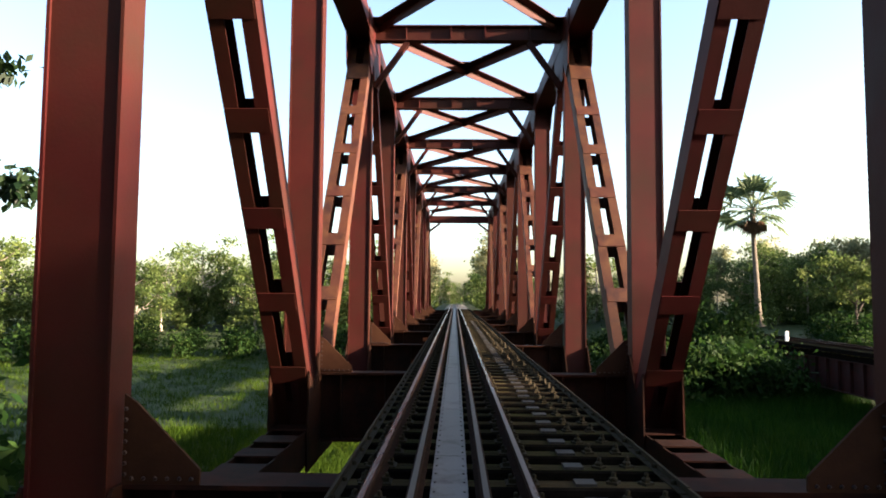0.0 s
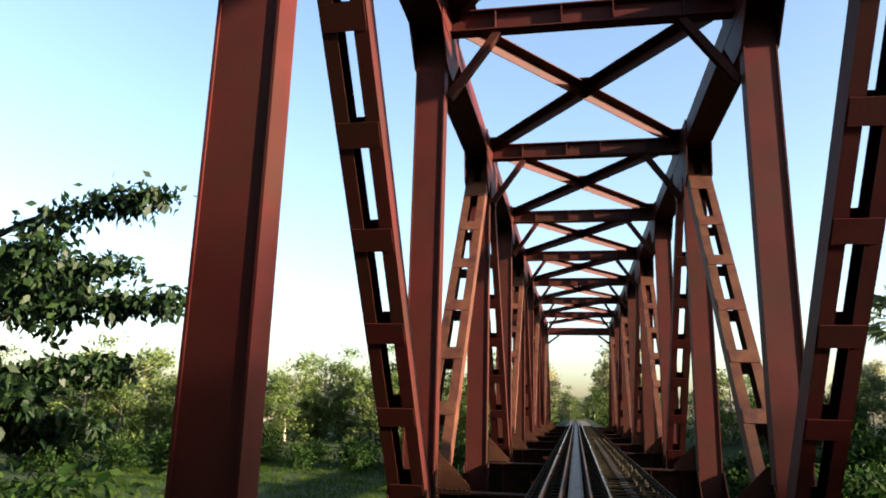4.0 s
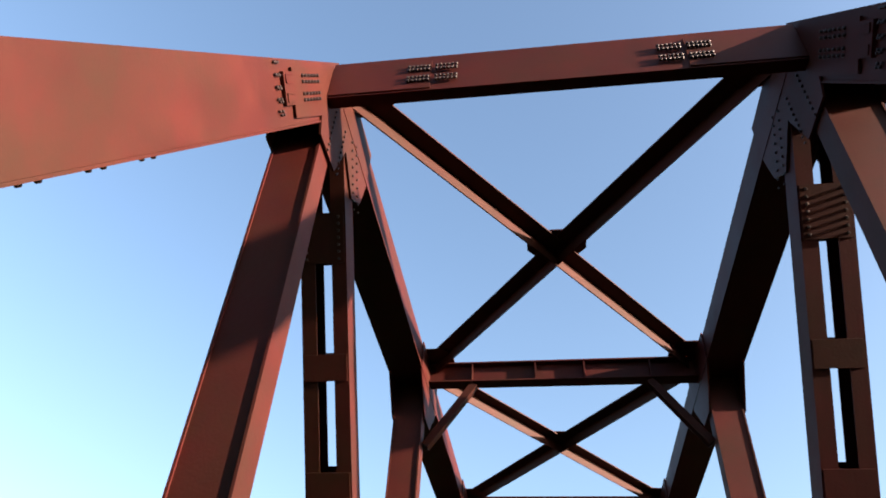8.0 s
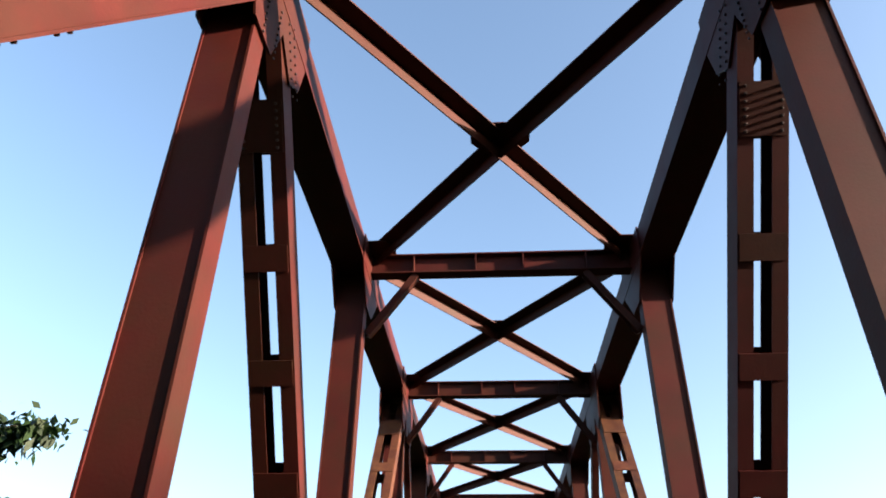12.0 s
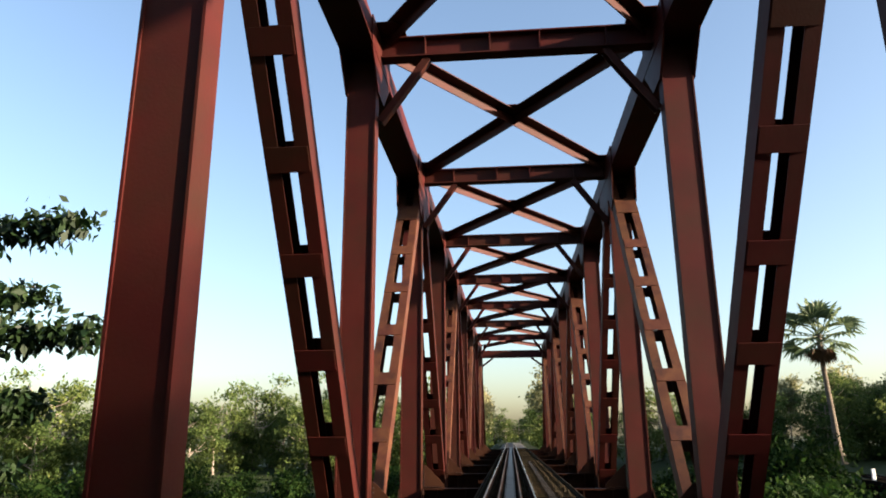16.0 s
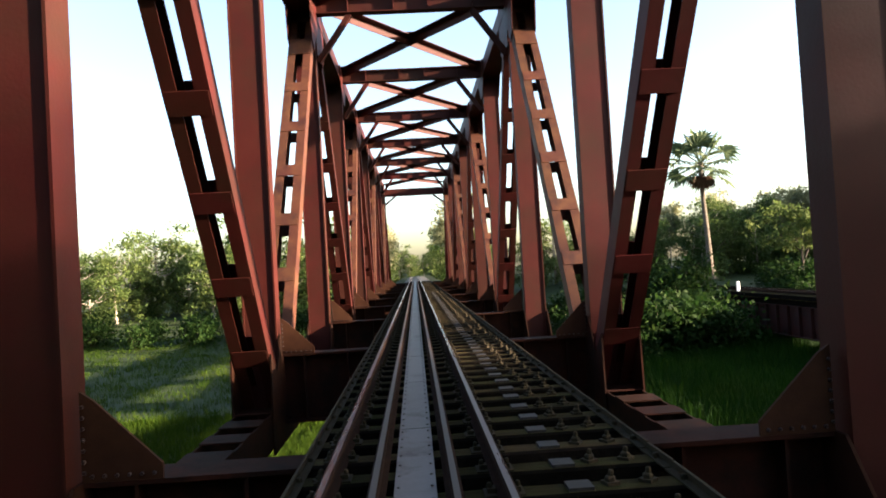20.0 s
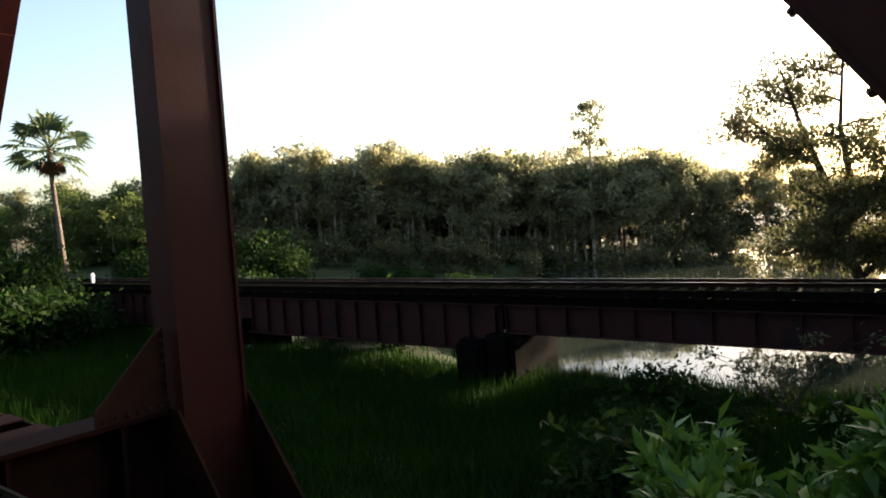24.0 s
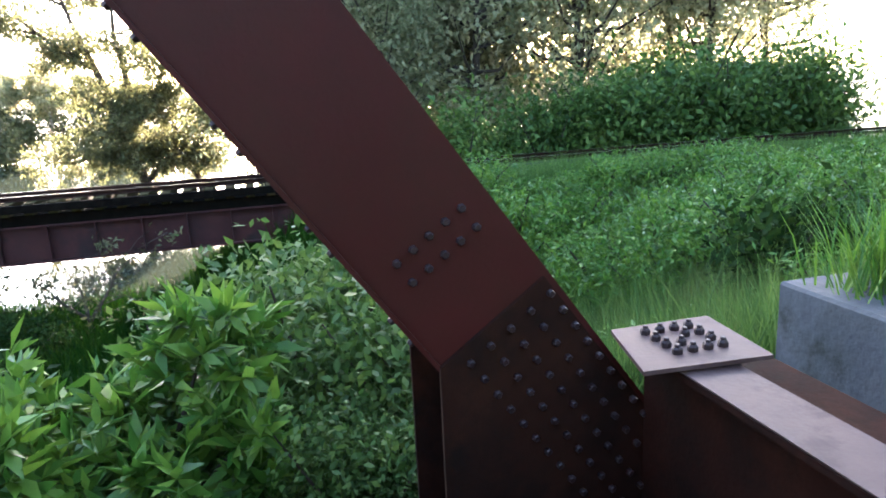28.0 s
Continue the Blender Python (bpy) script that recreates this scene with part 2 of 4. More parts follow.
WATER.node_tree.links.new(_g.outputs["Position"], _n.inputs["Vector"])
WATER.node_tree.links.new(_n.outputs["Fac"], _bp.inputs["Height"])
WATER.node_tree.links.new(_bp.outputs[0], _b.inputs["Normal"])

# ---- mesh helpers ----
def thing(name, label, category, group="", kind="", at=(0, 0, 0)):
    ob = new(name)
    ob.location = at
    return tagged(ob, label, category, group, kind)


def part(name, bm, mat, parent, label=""):
    me = bpy.data.meshes.new(name)
    bmesh.ops.recalc_face_normals(bm, faces=bm.faces)
    bm.to_mesh(me)
    bm.free()
    return hang(name, me, mat, parent, label)


def hang(name, me, mat, parent, label="", m=None):
    if mat and not me.materials:
        for one in mat if isinstance(mat, (list, tuple)) else (mat,):
            me.materials.append(one)
    ob = new(name, me)
    ob.parent = parent
    if m is not None:
        ob.matrix_basis = m
    return tagged(ob, label, kind="stuff" if name.endswith(("bolts", "fittings")) else "")


def box(bm, c, s):
    """An axis-aligned box by centre and size."""
    v = [bm.verts.new((c[0] + s[0] * i / 2, c[1] + s[1] * j / 2, c[2] + s[2] * k / 2)) for i in (-1, 1) for j in (-1, 1) for k in (-1, 1)]
    for f in ((0, 1, 3, 2), (4, 6, 7, 5), (0, 4, 5, 1), (2, 3, 7, 6), (0, 2, 6, 4), (1, 5, 7, 3)):
        bm.faces.new([v[i] for i in f])
    return bm


def bar(bm, p, q, w, h, side, shift=(0, 0)):
    """A box from p to q; w along `side`, h across it; shift moves it along both."""
    p, q, side = Vector(p), Vector(q), Vector(side).normalized()
    d = (q - p).normalized()
    up = d.cross(side).normalized()
    v = []
    for e in (p, q):
        o = e + side * shift[0] + up * shift[1]
        v += [bm.verts.new(o + side * (w / 2 * i) + up * (h / 2 * k)) for i in (-1, 1) for k in (-1, 1)]
    for f in ((0, 1, 3, 2), (4, 6, 7, 5), (0, 4, 5, 1), (2, 3, 7, 6), (0, 2, 6, 4), (1, 5, 7, 3)):
        bm.faces.new([v[i] for i in f])
    return bm


def slab(bm, outline, axis, at, thick):
    """A plate: its outline of (a, b) pairs in the plane across `axis`, from `at` on by `thick`."""
    def p(a, b, t):
        return (t, a, b) if axis == "x" else (a, t, b) if axis == "y" else (a, b, t)
    lo = [bm.verts.new(p(a, b, at)) for a, b in outline]
    hi = [bm.verts.new(p(a, b, at + thick)) for a, b in outline]
    bm.faces.new(lo)
    bm.faces.new(hi[::-1])
    n = len(outline)
    for i in range(n):
        bm.faces.new((lo[i], lo[(i + 1) % n], hi[(i + 1) % n], hi[i]))
    return bm


def studs(bm, points, normal, r=0.022, h=0.03):
    """Bolt heads: short six-sided caps with a chamfer, standing on the points along normal."""
    n = Vector(normal).normalized()
    a = n.orthogonal().normalized()
    b = n.cross(a)
    for c in points:
        c = Vector(c)
        ring = []
        for rr, hh in ((r, 0), (r, h * 0.7), (r * 0.7, h)):
            ring.append([bm.verts.new(c + n * hh + (a * math.cos(k * math.pi / 3) + b * math.sin(k * math.pi / 3)) * rr) for k in range(6)])
        for lo, hi in zip(ring, ring[1:]):
            for k in range(6):
                bm.faces.new((lo[k], lo[(k + 1) % 6], hi[(k + 1) % 6], hi[k]))
        bm.faces.new(ring[-1])
    return bm


def tube(bm, pts, radii, sides=7):
    """A tapered tube through points."""
    rings = []
    for i, (p, r) in enumerate(zip(pts, radii)):
        p = Vector(p)
        d = (Vector(pts[min(i + 1, len(pts) - 1)]) - Vector(pts[max(i - 1, 0)])).normalized()
        a = d.orthogonal().normalized()
        b = d.cross(a)
        rings.append([bm.verts.new(p + (a * math.cos(2 * math.pi * k / sides) + b * math.sin(2 * math.pi * k / sides)) * r) for k in range(sides)])
    for lo, hi in zip(rings, rings[1:]):
        for k in range(sides):
            bm.faces.new((lo[k], lo[(k + 1) % sides], hi[(k + 1) % sides], hi[k]))
    bm.faces.new(rings[-1])
    return bm

# ---- the truss bridge ----
Y1, P, AX = 5.87, 8.165, 3.375          # first post, panel length, truss plane
ZT, ZB, ZC, FLOOR = 9.62, -1.78, -1.54, -0.29      # chord axes and top of the floor beams
IN, OUT = 3.03, 3.71                    # inner and outer faces of the trusses
N = 10
END_L0, END_U1 = (-2.46, -1.80), (5.76, 9.60)
def ny(k):
    return Y1 + (k - 1) * P
bridge = thing("truss_bridge", "red oxide painted riveted steel through truss railway bridge", "bridge")

def put(name, bm, mat=STEEL, label="", parent=bridge):
    return part(name, bm, mat, parent, label)

def prism(bm, p, q, outline, side):
    """An outline of (across, up) pairs drawn out from p to q."""
    p, q, side = Vector(p), Vector(q), Vector(side)
    up = (q - p).normalized().cross(side).normalized()
    lo = [bm.verts.new(p + side * a + up * b) for a, b in outline]
    hi = [bm.verts.new(q + side * a + up * b) for a, b in outline]
    bm.faces.new(lo)
    bm.faces.new(hi[::-1])
    n = len(outline)
    for i in range(n):
        bm.faces.new((lo[i], lo[(i + 1) % n], hi[(i + 1) % n], hi[i]))
    return bm

def i_section(w, h, t=0.03, web=0.025):
    """The outline of a rolled beam: flanges w wide, h deep."""
    a, b, c = w / 2, h / 2, web / 2
    return [(-a, -b), (a, -b), (a, -b + t), (c, -b + t), (c, b - t), (a, b - t), (a, b), (-a, b), (-a, b - t), (-c, b - t), (-c, -b + t), (-a, -b + t)]

def solid_post(s, k):
    """A box column between two cover plates that stand slightly proud at its corners."""
    bm = bmesh.new()
    y = ny(k) - 0.17
    box(bm, (s * AX, y, (ZT + ZB) / 2), (0.58, 0.32, ZT - ZB))
    ob = put("post", bm)
    for dx in (-1, 1):
        part("cover_plate", box(bmesh.new(), (s * AX + dx * 0.305, y, (ZT + ZB) / 2), (0.03, 0.37, ZT - ZB)), STEEL, ob)
    return ob

def laced(s, a, b, mat=STEEL, sink=0.0):
    """A diagonal of two channels joined by batten plates on both narrow sides."""
    p, q = Vector((s * AX, *a)), Vector((s * AX, *b))
    d = (q - p).normalized()
    up = d.cross(Vector((1, 0, 0)))
    p, q = p + up * sink, q + up * sink
    depth, half, lip, th = 0.20, 0.335, 0.215, 0.02
    ob = None
    for e in (-1, 1):
        c = [(e * half, -depth), (e * half, depth), (e * (half - lip), depth), (e * (half - lip), depth - th), (e * (half - th), depth - th), (e * (half - th), -depth + th), (e * (half - lip), -depth + th), (e * (half - lip), -depth)]
        bm = prism(bmesh.new(), p, q, c, (1, 0, 0))
        if ob is None:
            ob = put("diagonal", bm, mat)
        else:
            part("channel", bm, mat, ob)
    n = int(((q - p).length - 1.2) / 1.62)
    for k in (-1, 1):
        for i in range(n + 1):
            c = p + d * (0.66 + i * 1.62) + up * (k * (depth + 0.008))
            long = 0.36 if i == 1 and a[1] > 5 else 0.185
            c -= d * (0.18 if i == 1 else -0.03)
            bm = bar(bmesh.new(), c - d * long, c + d * long, 0.62, 0.016, (1, 0, 0))
            part("batten", bm, mat, ob)
            if k > 0 and i == 1 and a[0] < 10 and a[1] > 5:
                bm = studs(bmesh.new(), [c + up * 0.008 + d * (j * (0.1 if i == 1 else 0.075) - (0.3 if i == 1 else 0.19)) + Vector((e * 0.235, 0, 0)) for j in range(7 if i == 1 else 6) for e in (-1, 1)], up, 0.022 if i == 1 else 0.014, 0.03)
                part("bolts", bm, BOLT, ob)
    return ob

def gusset(s, outline, y, mat=STEEL):
    bm = bmesh.new()
    pts = [(y + a, b) for a, b in outline]
    slab(bm, pts, "x", s * (IN - 0.03) if s > 0 else -IN, 0.03)
    slab(bm, pts, "x", s * OUT if s > 0 else -OUT - 0.03, 0.03)
    return put("gusset_plate", bm, mat)

TOP_ODD = [(-1.5, 9.98), (1.5, 9.98), (1.5, 9.25), (1.32, 8.3), (0.92, 8.02), (0.42, 8.6), (0.32, 8.1), (-0.32, 8.1), (-0.42, 8.6), (-0.92, 8.02), (-1.32, 8.3), (-1.5, 9.25)]
TOP_END = [(-0.2, 9.98), (1.5, 9.98), (1.5, 9.25), (1.36, 8.72), (0.98, 8.46), (0.42, 8.85), (0.15, 8.15), (-0.5, 8.15), (-0.6, 8.4), (-1.20, 7.60), (-1.65, 7.95)]
SINK = -0.10
TOP_EVEN = [(-1.05, 9.98), (1.05, 9.98), (1.05, 9.25), (0.33, 8.5), (-0.33, 8.5), (-1.05, 9.25)]
LOW_ODD = [(-1.15, -1.95), (1.15, -1.95), (1.15, -1.35), (0.34, FLOOR), (-0.34, FLOOR), (-1.15, -1.35)]
LOW_EVEN = [(-1.32, -1.95), (1.32, -1.95), (1.24, -0.15), (0.75, -0.55), (0.33, 0.1), (-0.33, 0.1), (-0.75, -0.55), (-1.24, -0.15)]

for s in (-1, 1):
    for k in range(1, N):
        solid_post(s, k)
        gusset(s, TOP_END if k == 1 else [(-a, b) for a, b in TOP_END[::-1]] if k == N - 1 else TOP_ODD if k % 2 else TOP_EVEN, ny(k))
        gusset(s, LOW_ODD if k % 2 else LOW_EVEN, ny(k), LOW_STEEL)
        if k % 2:
            if k > 1:
                # Rising diagonals take the steel that has the sun in its colour.
                laced(s, (ny(k), ZT), (ny(k - 1), ZB), BATTEN)
            if k < N - 1:
                laced(s, (ny(k), ZT), (ny(k + 1), ZB), STEEL, SINK)
        if k < N - 1:
            hat = [(-0.335, -0.33), (0.335, -0.33), (0.335, 0.31), (0.385, 0.31), (0.385, 0.345), (-0.385, 0.345), (-0.385, 0.31), (-0.335, 0.31)]
            bm = prism(bmesh.new(), (s * AX, ny(k), ZT), (s * AX, ny(k + 1), ZT), [(a, b) for a, b in hat], (1, 0, 0))
            put("top_chord", bm)
    for k in range(0, N):
        zc = ZC if k else ZB
        a, b = (s * AX, ny(k), zc), (s * AX, ny(k + 1), zc)
        bm = bmesh.new()
        for dx in (-1, 1):
            bar(bm, a, b, 0.03, 0.62, (1, 0, 0), (dx * 0.315, 0))
            bar(bm, a, b, 0.19, 0.025, (1, 0, 0), (dx * 0.235, 0.297))
        chord = put("bottom_chord", bm, LOW_STEEL)
        for i in range(7):
            y = ny(k) + 1.0 + i * 1.03
            bm = box(bmesh.new(), (s * AX, y, zc + 0.325), (0.66, 0.54, 0.022))
            part("batten", bm, LOW_STEEL, chord)
    # inclined end posts, closed boxes with edge flanges
    for foot, head in ((END_L0, END_U1), ((ny(N), ZB), (ny(N - 1), ZT))):
        p, q = (s * AX, *foot), (s * AX, *head)
        tub = [(-0.335, -0.375), (-0.30, -0.375), (-0.30, -0.35), (0.30, -0.35), (0.30, -0.375), (0.335, -0.375), (0.335, 0.36), (0.36, 0.36), (0.36, 0.385), (-0.36, 0.385), (-0.36, 0.36), (-0.335, 0.36)]
        bm = prism(bmesh.new(), p, q, tub if foot[0] < 0 else [(a, -b) for a, b in tub], (1, 0, 0))
        put("end_post", bm)

# struts, sway knees and top laterals
for k in range(1, N):
    portal = k in (1, N - 1)
    y = ny(k) - (0.45 if k == 1 else -0.3 if k == N - 1 else 0)
    z0, z1 = (8.76, 9.50) if portal else (9.46, 9.96)
    zc, h = (z0 + z1) / 2, z1 - z0
    outline = [(-0.15, -h / 2), (0.03, -h / 2), (0.03, -h / 2 + 0.04), (-0.10, -h / 2 + 0.04), (-0.10, h / 2 - 0.04), (0.03, h / 2 - 0.04), (0.03, h / 2), (-0.15, h / 2)] if portal else i_section(0.34, h)
    bm = prism(bmesh.new(), (-IN + 0.035, y, zc), (IN - 0.035, y, zc), outline, (0, 1, 0))
    strut = put("portal_beam" if portal else "strut", bm)
    if not portal:
        for x in (-2.0, -0.55, 0.55, 2.0):
            for e in (-1, 1):
                part("stiffener", box(bmesh.new(), (x, y + e * 0.085, zc), (0.025, 0.135, h - 0.07)), STEEL, strut)
    for s in (-1, 1):
        if k == 1:
            continue
        p, q = (s * 1.95, y, z0 - 0.02), (s * 3.0, y, 7.95)
        bm = prism(bmesh.new(), p, q, [(-0.11, -0.08), (-0.09, -0.08), (-0.09, 0.06), (0.09, 0.06), (0.09, -0.08), (0.11, -0.08), (0.11, 0.08), (-0.11, 0.08)], (0, 1, 0))
        put("knee_brace", bm)
    if k < N - 1:
        ya, yb = ny(k) + 0.12, ny(k + 1) - 0.12
        for n, (xa, xb) in enumerate(((-2.98, 2.98), (2.98, -2.98))):
            za = 9.90 + 0.03 * n
            p, q = (xa, ya, za), (xb, yb, za)
            sd = Vector((q[1] - p[1], p[0] - q[0], 0)).normalized()
            e = 1 if n == 0 else -1
            angle = [(-0.165 * e, -0.12), (0.165 * e, -0.12), (0.165 * e, -0.095), (-0.14 * e, -0.095), (-0.14 * e, 0.17), (-0.165 * e, 0.17)]
            put("lateral_brace", prism(bmesh.new(), p, q, angle, sd))
        bm = bmesh.new()
        yc = (ya + yb) / 2
        slab(bm, [(-0.55, yc - 0.12), (-0.3, yc - 0.42), (0.3, yc - 0.42), (0.55, yc - 0.12), (0.55, yc + 0.12), (0.3, yc + 0.42), (-0.3, yc + 0.42), (-0.55, yc + 0.12)], "z", 10.045, 0.02)
        put("lateral_plate", bm)
        for s in (-1, 1):
            for yy, e in ((ny(k), 1), (ny(k + 1), -1)):
                bm = bmesh.new()
                slab(bm, [(s * 3.02, yy), (s * 2.42, yy), (s * 2.42, yy + e * 0.5), (s * 2.62, yy + e * 0.72), (s * 3.02, yy + e * 0.72)], "z", 9.985, 0.02)
                put("lateral_plate", bm)

BRACKET = material("rust_brown_bracket", [(0.022, 0.0085, 0.0048), (0.031, 0.0125, 0.0065), (0.042, 0.018, 0.009)], 2.4, (0.6, 0.85), 0, 0.1, 40, spec=0.06)
# floor: cross beams, corner brackets and stringers
for k in range(0, N + 1):
    y = ny(k) if k else END_L0[0] + 0.1
    zt, zb = FLOOR, -1.62
    zc, h = (zt + zb) / 2, zt - zb
    beam = put("floor_beam", prism(bmesh.new(), (-IN + 0.035, y, zc), (IN - 0.035, y, zc), i_section(0.42, h, 0.04, 0.03), (0, 1, 0)), LOW_STEEL)
    for x in (-2.6, -1.75, 1.75, 2.6):
        for e in (-1, 1):
            part("stiffener", box(bmesh.new(), (x, y + e * 0.105, zc), (0.03, 0.17, h - 0.09)), LOW_STEEL, beam)
    if 0 < k < N:
        for s in (-1, 1):
            bm = bmesh.new()
            slab(bm, [(s * 3.0, 0.42), (s * 2.90, 0.35), (s * 2.38, -0.17), (s * 2.38, FLOOR + 0.003), (s * 3.0, FLOOR + 0.003)], "y", y - 0.215, 0.03)
            bracket = put("corner_bracket", bm, BRACKET)
            bm = bmesh.new()
            studs(bm, [(s * 2.98, y - 0.215, 0.30 - i * 0.085) for i in range(7)], (0, -1, 0), 0.017, 0.022)
            studs(bm, [(s * (2.92 - i * 0.095), y - 0.215, FLOOR + 0.05) for i in range(6)], (0, -1, 0), 0.017, 0.022)
            part("bolts", bm, BOLT, bracket)
    if k < N:
        for x in (-0.86, 0.86):
            y2 = ny(k + 1)
            put("stringer", prism(bmesh.new(), (x, y + 0.25, -0.77), (x, y2 - 0.25, -0.77), i_section(0.28, 0.82, 0.035), (1, 0, 0)), LOW_STEEL)

# bolt fields on the near joints
def lattice(o, u, v, nu, nv, su, sv):
    o, u, v = Vector(o), Vector(u), Vector(v)
    return [o + u * (i * su) + v * (j * sv) for i in range(nu) for j in range(nv)]

EP = (Vector((0, *END_U1)) - Vector((0, *END_L0))).normalized()
EQ = Vector((0, -EP.z, EP.y))
for s in (-1, 1):
    x = s * (IN - 0.032)
    base = Vector((x, *END_L0))
    bm = bmesh.new()
    for j in range(5):
        q = -0.235 + j * 0.135
        n0 = 2.14
        studs(bm, [base + EP * (n0 - i * 0.118) + EQ * q for i in range(15)], (-s, 0, 0), 0.022, 0.03)
    put("gusset_bolts", bm, BOLT, "rows of dark round bolt heads")
    bm = bmesh.new()
    xi = s * (IN - 0.002)
    studs(bm, [Vector((xi, *END_L0)) + EP * (2.665 + i * 0.125) + EQ * (-0.19 + j * 0.103) for i in range(2) for j in range(5)], (-s, 0, 0), 0.023, 0.03)
    put("diaphragm_bolts", bm, BOLT)
    bm = bmesh.new()
    out = [(END_L0[0] + a, END_L0[1] + b) for a, b in ((-0.75, -0.5), (1.6, -0.5), (1.6, 1.3), (1.6, 1.59), (1.03, 2.0), (-0.29, 0.19), (-0.75, -0.1))]
    slab(bm, out, "x", s * (IN - 0.03) if s > 0 else -IN, 0.03)
    slab(bm, out, "x", s * OUT if s > 0 else -OUT - 0.03, 0.03)
    put("end_gusset_plate", bm, LOW_STEEL)
    # rivets along the under edge of the end post
    bm = bmesh.new()
    studs(bm, [Vector((s * (IN + 0.06), *END_L0)) + EP * (2.4 + i * 0.62 + e * 0.16) - EQ * 0.375 for i in range(11) for e in (0, 1)], -EQ, 0.022, 0.035)
    put("edge_bolts", bm, BOLT)
    # joint at the head
    y = ny(1)
    bm = bmesh.new()
    g = [Vector((x, y + 0.55 + i * 0.07, 9.2 - i * 0.105)) for i in range(9)]
    studs(bm, g + [p + Vector((0, 0.2, 0.12)) for p in g], (-s, 0, 0), 0.02, 0.025)
    studs(bm, lattice((x, y - 0.22, 9.05), (0, 1, 0), (0, 0, -1), 2, 9, 0.44, 0.11), (-s, 0, 0), 0.02, 0.025)
    studs(bm, [Vector((s * (IN - 0.002), y - 1.76, 7.43)) + EP * (i * 0.09) + EQ * (j * 0.13 - 0.26) for i in range(2) for j in range(5)], (-s, 0, 0), 0.02, 0.025)
    put("joint_bolts", bm, BOLT)
    bm = bmesh.new()
    py = ny(1) - 0.45 - 0.16
    box(bm, (s * 2.31, py, 9.08), (1.37, 0.02, 0.58))
    put("splice_plate", bm)
    bm = bmesh.new()
    for x0 in (1.66, 1.29):
        for z in (8.97, 9.20):
            studs(bm, lattice((s * x0, py - 0.012, z - 0.035), (s, 0, 0), (0, 0, 1), 6, 2, 0.052, 0.07), (0, -1, 0), 0.024, 0.035)
    put("splice_bolts", bm, BOLT)
    # connection plate of the portal on the end post, with its bolt groups and stops
    hub = Vector((s * (IN - 0.032), *END_L0)) + EP * 11.50 + EQ * 0.05
    bm = bmesh.new()
    for e in (-0.105, 0.105):
        studs(bm, [hub + EP * (0.62 + i * 0.122) + EQ * (e + f) for i in range(6) for f in (-0.036, 0.036)], (-s, 0, 0), 0.024, 0.035)
    studs(bm, [hub - EP * (0.06 + 0.07 * i) + EQ * (j * 0.14 - 0.28) + Vector((s * 0.03, 0, 0)) for i in range(2) for j in range(5)], (-s, 0, 0), 0.018, 0.025)
    put("portal_bolts", bm, BOLT)
    bm = bar(bmesh.new(), hub + Vector((s * 0.015, 0, 0)), hub + EP * 1.34 + Vector((s * 0.015, 0, 0)), 0.044, 0.37, (1, 0, 0))
    put("end_connection_plate", bm)
    for e in (-0.105, 0.105):
        bm = bmesh.new()
        for f in (-0.045, 0.045):
            bar(bm, hub + EP * 0.05 + EQ * (e + f), hub + EP * 0.29 + EQ * (e + f), 0.04, 0.014, (1, 0, 0))
        bar(bm, hub + EP * 0.05 + EQ * (e - 0.045), hub + EP * 0.05 + EQ * (e + 0.045), 0.04, 0.014, (1, 0, 0))
        put("stop_angle", bm)

# ---- the track ----
TX = -0.405
track = thing("railway_track", "metre gauge rails with guard rails on mossy timber sleepers", "railway track", at=(0, 0, 0))
RAIL = [(-0.055, -0.13), (0.055, -0.13), (0.055, -0.118), (0.009, -0.10), (0.009, -0.036), (0.033, -0.028), (0.033, -0.012), (0.019, 0), (-0.019, 0), (-0.033, -0.012), (-0.033, -0.028), (-0.009, -0.036), (-0.009, -0.10), (-0.055, -0.118)]
def rail(name, x, y0, y1, parent, dz=0.0, x1=None, top=RAIL_TOP, label=""):
    bm = bmesh.new()
    steps = 2
    rings = []
    for i in range(steps):
        f = i / (steps - 1)
        rings.append([bm.verts.new((a + x + (0 if x1 is None else (x1 - x) * f), y0 + (y1 - y0) * f, b + dz)) for a, b in RAIL])
    n = len(RAIL)
    for lo, hi in zip(rings, rings[1:]):
        for k in range(n):
            f = bm.faces.new((lo[k], lo[(k + 1) % n], hi[(k + 1) % n], hi[k]))
            f.material_index = 1 if top and k == 7 else 0
    bm.faces.new(rings[0])
    bm.faces.new(rings[-1])
    return part(name, bm, [RAIL_SIDE, top or RAIL_SIDE], parent, label)
Y_A, Y_B = -40.0, 130.0
for dx in (-0.5325, 0.5325):
    rail("rail", TX + dx, Y_A, Y_B, track, label="rail with a polished running surface")
for dx in (-0.235, 0.235):
    rail("guard_rail", TX + dx, -1.5, 78.6, track, dz=-0.012, top=GUARD_TOP, label="dull worn guard rail")
# walkway plates, butted end to end, with bolts along both edges
L = 2.44
for i in range(33):
    y = -1.3 + i * L
    bm = box(bmesh.new(), (TX, y + L / 2, -0.126), (0.26, L - 0.012, 0.012))
    studs(bm, [(TX + e * 0.105, y + 0.12 + j * 0.245, -0.12) for e in (-1, 1) for j in range(10)], (0, 0, 1), 0.010, 0.010)
    part("walkway_plate", bm, PLATE, track, "worn grey steel walkway plate with bolts")
